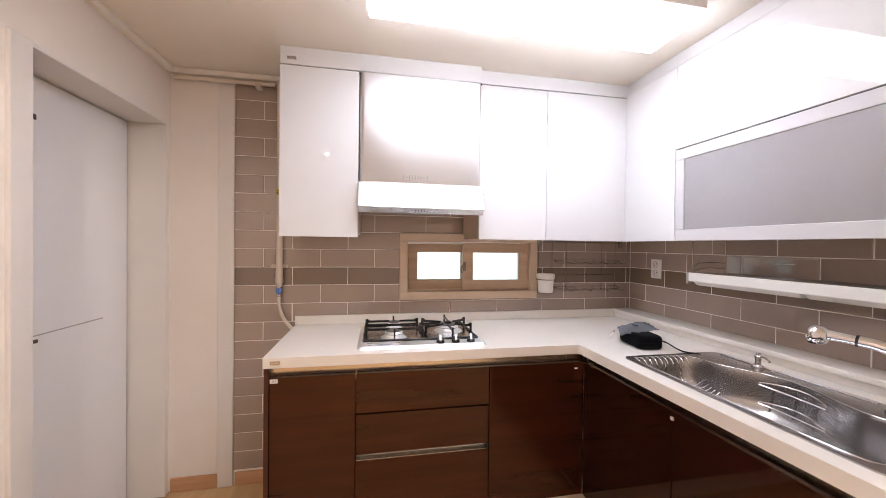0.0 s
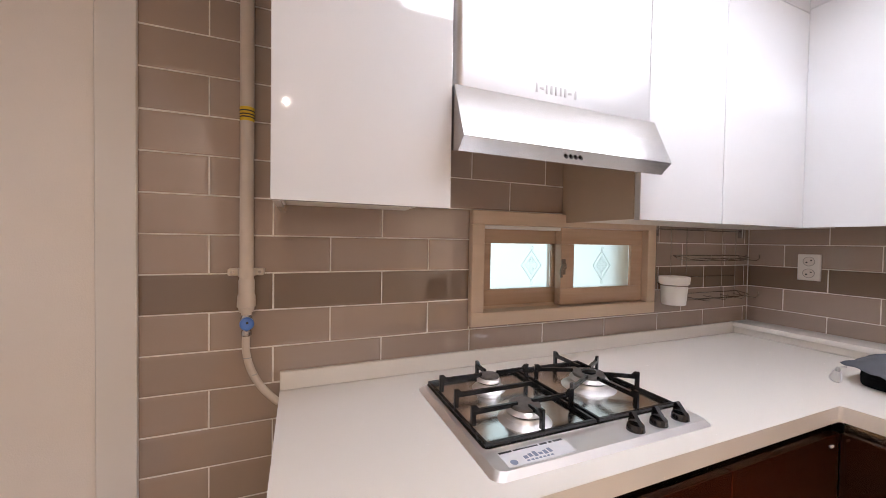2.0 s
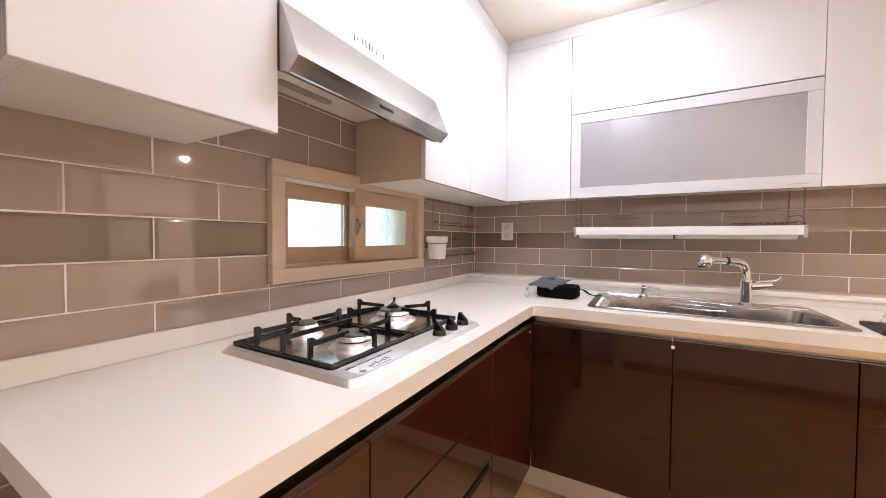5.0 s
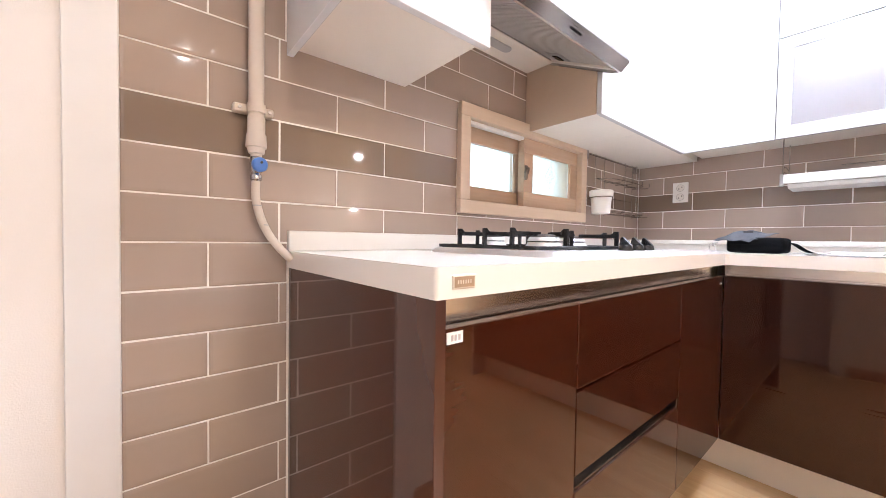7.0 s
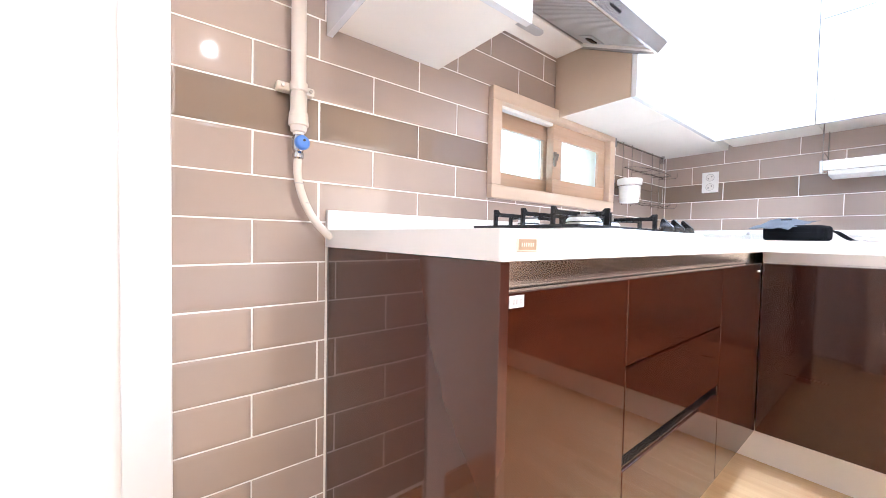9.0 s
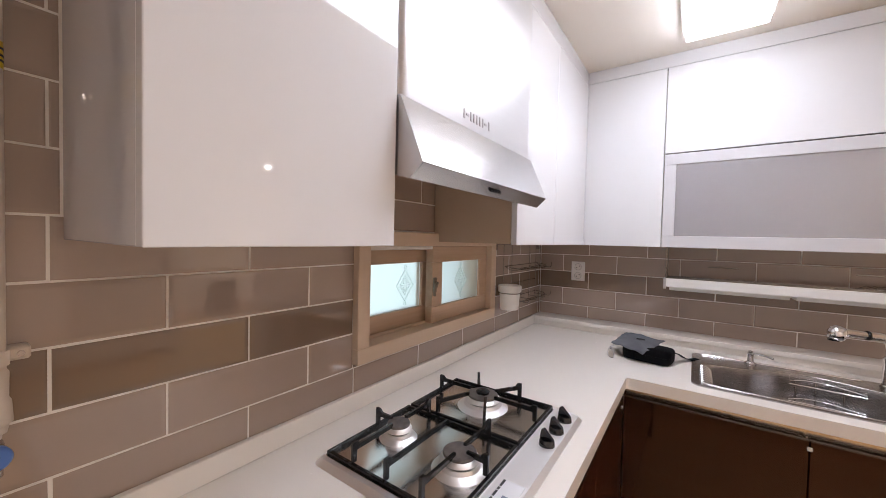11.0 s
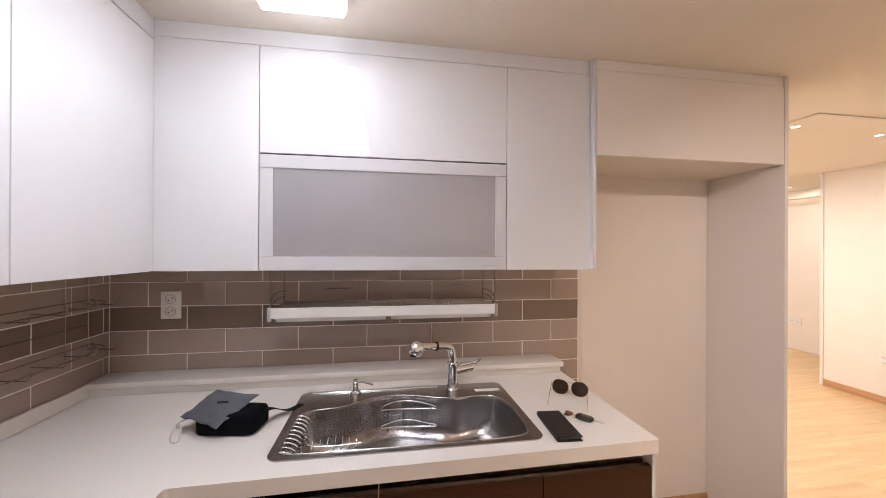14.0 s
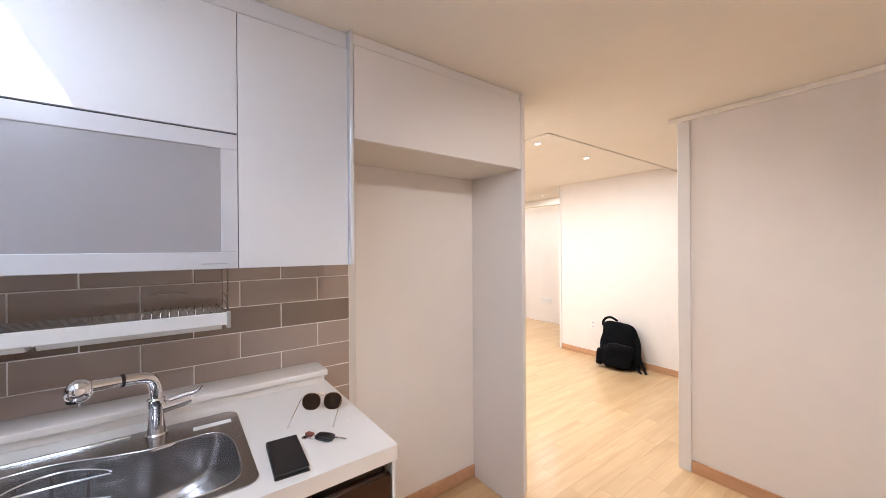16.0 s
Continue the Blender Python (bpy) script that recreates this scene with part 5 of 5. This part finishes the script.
ky = thing("key_fob", (1.058, 0.226, CT), "black car key fob with a brown leather charm and keys", "keys")
ky.rotation_euler = (0, 0, radians(38))
part("fob", soft_box(0.058, 0.034, 0.014, 4, 4.0), M["black_gloss"], ky, "glossy black fob", smooth=60)
part("key_ring", tube([(0.038 + 0.011 * math.cos(a), 0.004 + 0.011 * math.sin(a), 0.0025 + 0.001 * math.cos(a)) for a in [2 * math.pi * i / 16 for i in range(16)]], 0.0012, 6, closed=True), M["chrome"], ky, smooth=60)
part("charm", prism(rounded([(0.042, -0.012), (0.066, -0.018), (0.072, -0.004), (0.046, 0.004)], 0.003, 3), "z", 0.001, 0.006), M["red_brown"], ky, "red-brown leather charm")
part("key_blade", box(-0.062, -0.026, -0.016, -0.009, 0.001, 0.0035, 0.0006), M["chrome"], ky, "metal key blade")
part("key_bow", lathe([(0.010, 0.001), (0.010, 0.004), (0.004, 0.004), (0.004, 0.001)], (0.058, 0.012, 0), 16), M["chrome"], ky, smooth=40)

# ---- backpack in the living room ----
bp = thing("backpack", (2.205, -3.585, FZ), "black nylon backpack leaning against the living room wall", "backpack")
bp.rotation_euler = (radians(9), radians(-5), radians(30))
bp.scale = (1.08, 1.08, 1.08)


def crumple(bm, amount, freq, at=(0, 0, 0)):
    """Shifts a soft panel to its place and creases it."""
    for v in bm.verts:
        p = v.co * freq
        v.co += Vector(at) + Vector((noise.noise(p), noise.noise(p + Vector((5, 2, 0))), 0.5 * noise.noise(p + Vector((0, 7, 3))))) * amount
    return bm


body = soft_box(0.34, 0.20, 0.49, 12, 5.5)
for v in body.verts:
    t = v.co.z / 0.49
    v.co.x *= 1.08 - 0.16 * t ** 3
    v.co.y *= 1.12 - 0.42 * t
    v.co.z += 0.02 * (v.co.x / 0.17) * t
part("body", crumple(body, 0.018, 9), M["black_cloth"], bp, smooth=50)
part("front_pocket", crumple(soft_box(0.27, 0.11, 0.24, 9, 5.0), 0.016, 12, (0.01, 0.105, 0.015)), M["black_cloth"], bp, smooth=50)
part("top_pocket", crumple(soft_box(0.23, 0.06, 0.14, 7, 5.0), 0.012, 14, (0.0, 0.085, 0.275)), M["black_cloth"], bp, smooth=50)
for s in (-1, 1):
    part("side_pocket", crumple(soft_box(0.07, 0.14, 0.17, 6, 4.5), 0.012, 14, (0.185 * s, 0.01, 0.01)), M["black_cloth"], bp, smooth=50)


def webbing(points, width, thick, k=6):
    """A flat strap through points, its broad side facing outwards from the pack."""
    cur = spline(points[:1] + points + [points[-1]] * 2, k)[k: k * len(points) + 1]
    own, rows = bmesh.new(), []
    for i, p in enumerate(cur):
        d = (cur[min(i + 1, len(cur) - 1)] - cur[max(i - 1, 0)]).normalized()
        a = d.cross(Vector((0.25, 1, 0.1))).normalized() * width / 2
        b = a.cross(d).normalized() * thick / 2
        rows.append([own.verts.new(p + q) for q in (-a - b, a - b, a + b, -a + b)])
    for p, q in zip(rows, rows[1:]):
        for n in range(4):
            own.faces.new((p[n], p[(n + 1) % 4], q[(n + 1) % 4], q[n]))
    own.faces.new(rows[0][::-1]), own.faces.new(rows[-1])
    bmesh.ops.recalc_face_normals(own, faces=own.faces[:])
    return own


part("handle", webbing([(0.150, 0.0, 0.40), (0.176, 0.01, 0.46), (0.155, 0.0, 0.51), (0.10, -0.01, 0.53), (0.03, -0.03, 0.50)], 0.024, 0.012), M["black_cloth"], bp, "padded carry loop")
part("shoulder_strap", webbing([(-0.115, 0.035, 0.415), (-0.160, 0.062, 0.35), (-0.182, 0.082, 0.26), (-0.186, 0.098, 0.17), (-0.202, 0.11, 0.10)], 0.046, 0.014), M["black_cloth"], bp, "padded shoulder strap")
part("strap_webbing", webbing([(-0.212, 0.108, 0.115), (-0.232, 0.13, 0.07), (-0.250, 0.16, 0.025), (-0.262, 0.185, 0.012)], 0.022, 0.004), M["black_cloth"], bp, "dangling strap end")
part("strap_webbing", webbing([(-0.17, 0.085, 0.05), (-0.20, 0.14, 0.02), (-0.215, 0.19, 0.010)], 0.020, 0.004), M["black_cloth"], bp, "dangling strap end")
part("buckle", box(-0.018, 0.018, -0.004, 0.004, -0.014, 0.014, 0.003), M["black_gloss"], bp, "black plastic buckle")
bp.children[-1].matrix_basis = pose(-0.215, 0.118, 0.105, 10, 0, 0)
part("compression_strap", webbing([(0.165, 0.085, 0.30), (0.06, 0.125, 0.285), (-0.06, 0.125, 0.285), (-0.16, 0.085, 0.30)], 0.018, 0.003), M["black_cloth"], bp)
part("emblem", lathe([(0.013, 0), (0.013, 0.003), (0, 0.003)], (0, 0, 0), 14), M["grey_plastic"], bp, "small grey emblem")
bp.children[-1].matrix_basis = pose(0.02, 0.127, 0.34, -90, 0, 0)

# ---- downlights of the living room ----
# the five beyond x = 3 are added unseen to brighten the far rooms
for x, y, z in [(a, b, CZ + TUP) for a, b in ((1.97, -1.87), (2.01, -2.66), (3.6, -1.87), (3.6, -2.66), (5.0, -2.2), (3.9, -4.4), (5.2, -4.4))] + [(-0.37, -0.13, CZ), (-0.53, -0.28, CZ)]:
    d = thing("downlight", (x, y, z), "small round recessed warm downlight, switched on", "lamp", "ceiling downlights")
    r = 0.022 if z > CZ else 0.011
    part("rim", lathe([(r + 0.001, 0.0), (r + 0.012, -0.004), (r + 0.012, -0.0005), (r + 0.001, -0.0005)], (0, 0, 0), 20), M["white_paint"], d)
    part("bulb", lathe([(r, -0.0025), (r, -0.0005)], (0, 0, 0), 20), M["down"], d, "warm glowing lens")
    if z > CZ:
        la = bpy.data.lights.new("downlight_beam", "AREA")
        la.shape, la.size, la.energy, la.color = "DISK", 0.05, DOWNLIGHT_WATTS * (0.5 if y < -4 else 1.0), (1.0, 0.92, 0.80)
    else:
        la = bpy.data.lights.new("downlight_beam", "SPOT")
        la.spot_size, la.spot_blend, la.shadow_soft_size = radians(100 if x > -0.5 else 126), 0.7, 0.007
        la.energy, la.color = KITCHEN_WATTS if x < -0.5 else 1.5 * KITCHEN_WATTS, (1.0, 0.83, 0.66)
    lo = new("downlight_beam", la)
    # the two kitchen spots are turned, one to the fridge niche, one to the tiled corner
    turn = (0, 0) if z > CZ else (45, -125) if x > -0.5 else (33, 45)
    lo.matrix_world = pose(x, y, z - (0.03 if z == CZ else 0.008), turn[0], 0, turn[1])

# ---- wall tiles ----
tile_cache = {}


def tile_mesh(w, h, axis, mat):
    """One glazed tile with pillowed edges, face towards -y (back wall) or -x (side wall)."""
    key = (round(w, 4), round(h, 4), axis, mat.name)
    if key not in tile_cache:
        bm = bmesh.new()
        rings = []
        for inset, d in ((0, 0.0018), (0.0, 0.0013), (0.0022, 0.0005), (0.0075, 0.0)):
            u, v = w / 2 - inset, h / 2 - inset
            rings.append([bm.verts.new((a * u, d, b * v) if axis == "y" else (d, a * u, b * v)) for a, b in ((-1, -1), (1, -1), (1, 1), (-1, 1))])
        for p, q in zip(rings, rings[1:]):
            for i in range(4):
                bm.faces.new((p[i], p[(i + 1) % 4], q[(i + 1) % 4], q[i]))
        bm.faces.new(rings[-1])
        bmesh.ops.recalc_face_normals(bm, faces=bm.faces[:])
        if sum(f.normal.y if axis == "y" else f.normal.x for f in bm.faces) > 0:
            bmesh.ops.reverse_faces(bm, faces=bm.faces[:])
        tile_cache[key] = mesh_of("tile", bm, mat)
    return tile_cache[key]


def lay(axis, u0, u1, z0, z1, phase, parent, holes=()):
    """Courses of tiles in running bond, cut at the borders."""
    gap = 0.0036
    n = math.floor((z0 - TZ) / TH)
    while TZ + n * TH < z1 - 0.004:
        a, b = max(z0, TZ + n * TH), min(z1, TZ + (n + 1) * TH)
        if b - a > 0.01:
            k = math.floor((u0 - phase) / TL) - 1
            while True:
                s = phase + (k + (0.5 if n % 2 == 0 else 0.0)) * TL
                if s > u1:
                    break
                p, q = max(u0, s), min(u1, s + TL)
                pieces = [(p, q, a, b)]
                for hu0, hu1, hz0, hz1 in holes:
                    cut = []
                    for p0, p1, q0, q1 in pieces:
                        if p1 <= hu0 or p0 >= hu1 or q1 <= hz0 or q0 >= hz1:
                            cut.append((p0, p1, q0, q1))
                            continue
                        if p0 < hu0:
                            cut.append((p0, hu0, q0, q1))
                        if p1 > hu1:
                            cut.append((hu1, p1, q0, q1))
                        mid0, mid1 = max(p0, hu0), min(p1, hu1)
                        if q0 < hz0:
                            cut.append((mid0, mid1, q0, hz0))
                        if q1 > hz1:
                            cut.append((mid0, mid1, hz1, q1))
                    pieces = cut
                for p0, p1, q0, q1 in pieces:
                    w, h = p1 - p0 - gap, q1 - q0 - gap
                    if w > 0.008 and h > 0.008:
                        ob = new("tile", tile_mesh(w, h, axis, M["tile_dark"] if n == -1 else M["tile"]))
                        cu, cz = (p0 + p1) / 2, (q0 + q1) / 2
                        wob = random.uniform(-0.25, 0.25)
                        ob.matrix_world = pose(cu, BY, cz, wob, 0, random.uniform(-0.2, 0.2)) if axis == "y" else pose(RX, cu, cz, 0, wob, random.uniform(-0.2, 0.2))
                        ob.parent = parent
                k += 1
        n += 1


# cuts that furniture hides run along the courses
LOW, HIGH = TZ - 3 * TH, TZ + 2 * TH
lay("y", -0.812, RX, 0.1305, 2.262, -0.21, wall_back, holes=((WX0 + 0.002, WX1 - 0.002, WZ0 + 0.002, WZ1 - 0.002), (-0.491, 3, 0, LOW), (-0.497, HX0 - 0.01, HIGH, 3), (HX0 - 0.01, HX1 + 0.01, HB0 + 0.02, 3), (HX1 + 0.01, 3, HIGH, 3)))
lay("x", -0.077, BY, 0.60, HIGH, 0.2195, wall_right, holes=((CY0 - 0.001, 3, 0, LOW),))

# ---- floor planks ----
random.seed(5)
plank_cache, rest = {}, []
PW, PL = 0.115, 0.90
for i in range(int((6.1 - LX) / PW) + 1):
    x = LX + i * PW
    y = -5.1 + random.random() * -PL
    while y < BY:
        a, b = max(y, -5.1), min(y + PL, BY)
        far_half = a < NY0 - 0.2
        if b - a > 0.02 and (x < RX or far_half):
            if x > RX and b > NY0 - 0.05:
                b = NY0 - 0.05
            if x < 2.9 and a > -4.6:
                key = round(b - a, 3)
                if key not in plank_cache:
                    plank_cache[key] = mesh_of("plank", box(0, PW - 0.0003, 0.0002, b - a - 0.0002, -0.004, 0, 0.0004), M["plank"])
                ob = new("plank", plank_cache[key])
                ob.location = (x, a, FZ)
                ob.parent = floor
            else:
                rest.append((x, a, b))
        y += PL
bm = bmesh.new()
for x, a, b in rest:
    vs = [bm.verts.new(p) for p in ((x, a, FZ - 0.0008), (x + PW - 0.0008, a, FZ - 0.0008), (x + PW - 0.0008, b - 0.0008, FZ - 0.0008), (x, b - 0.0008, FZ - 0.0008))]
    bm.faces.new(vs)
tagged(part("far_planks", bm, M["plank"], floor, "honey-coloured planks further off"), kind="stuff")
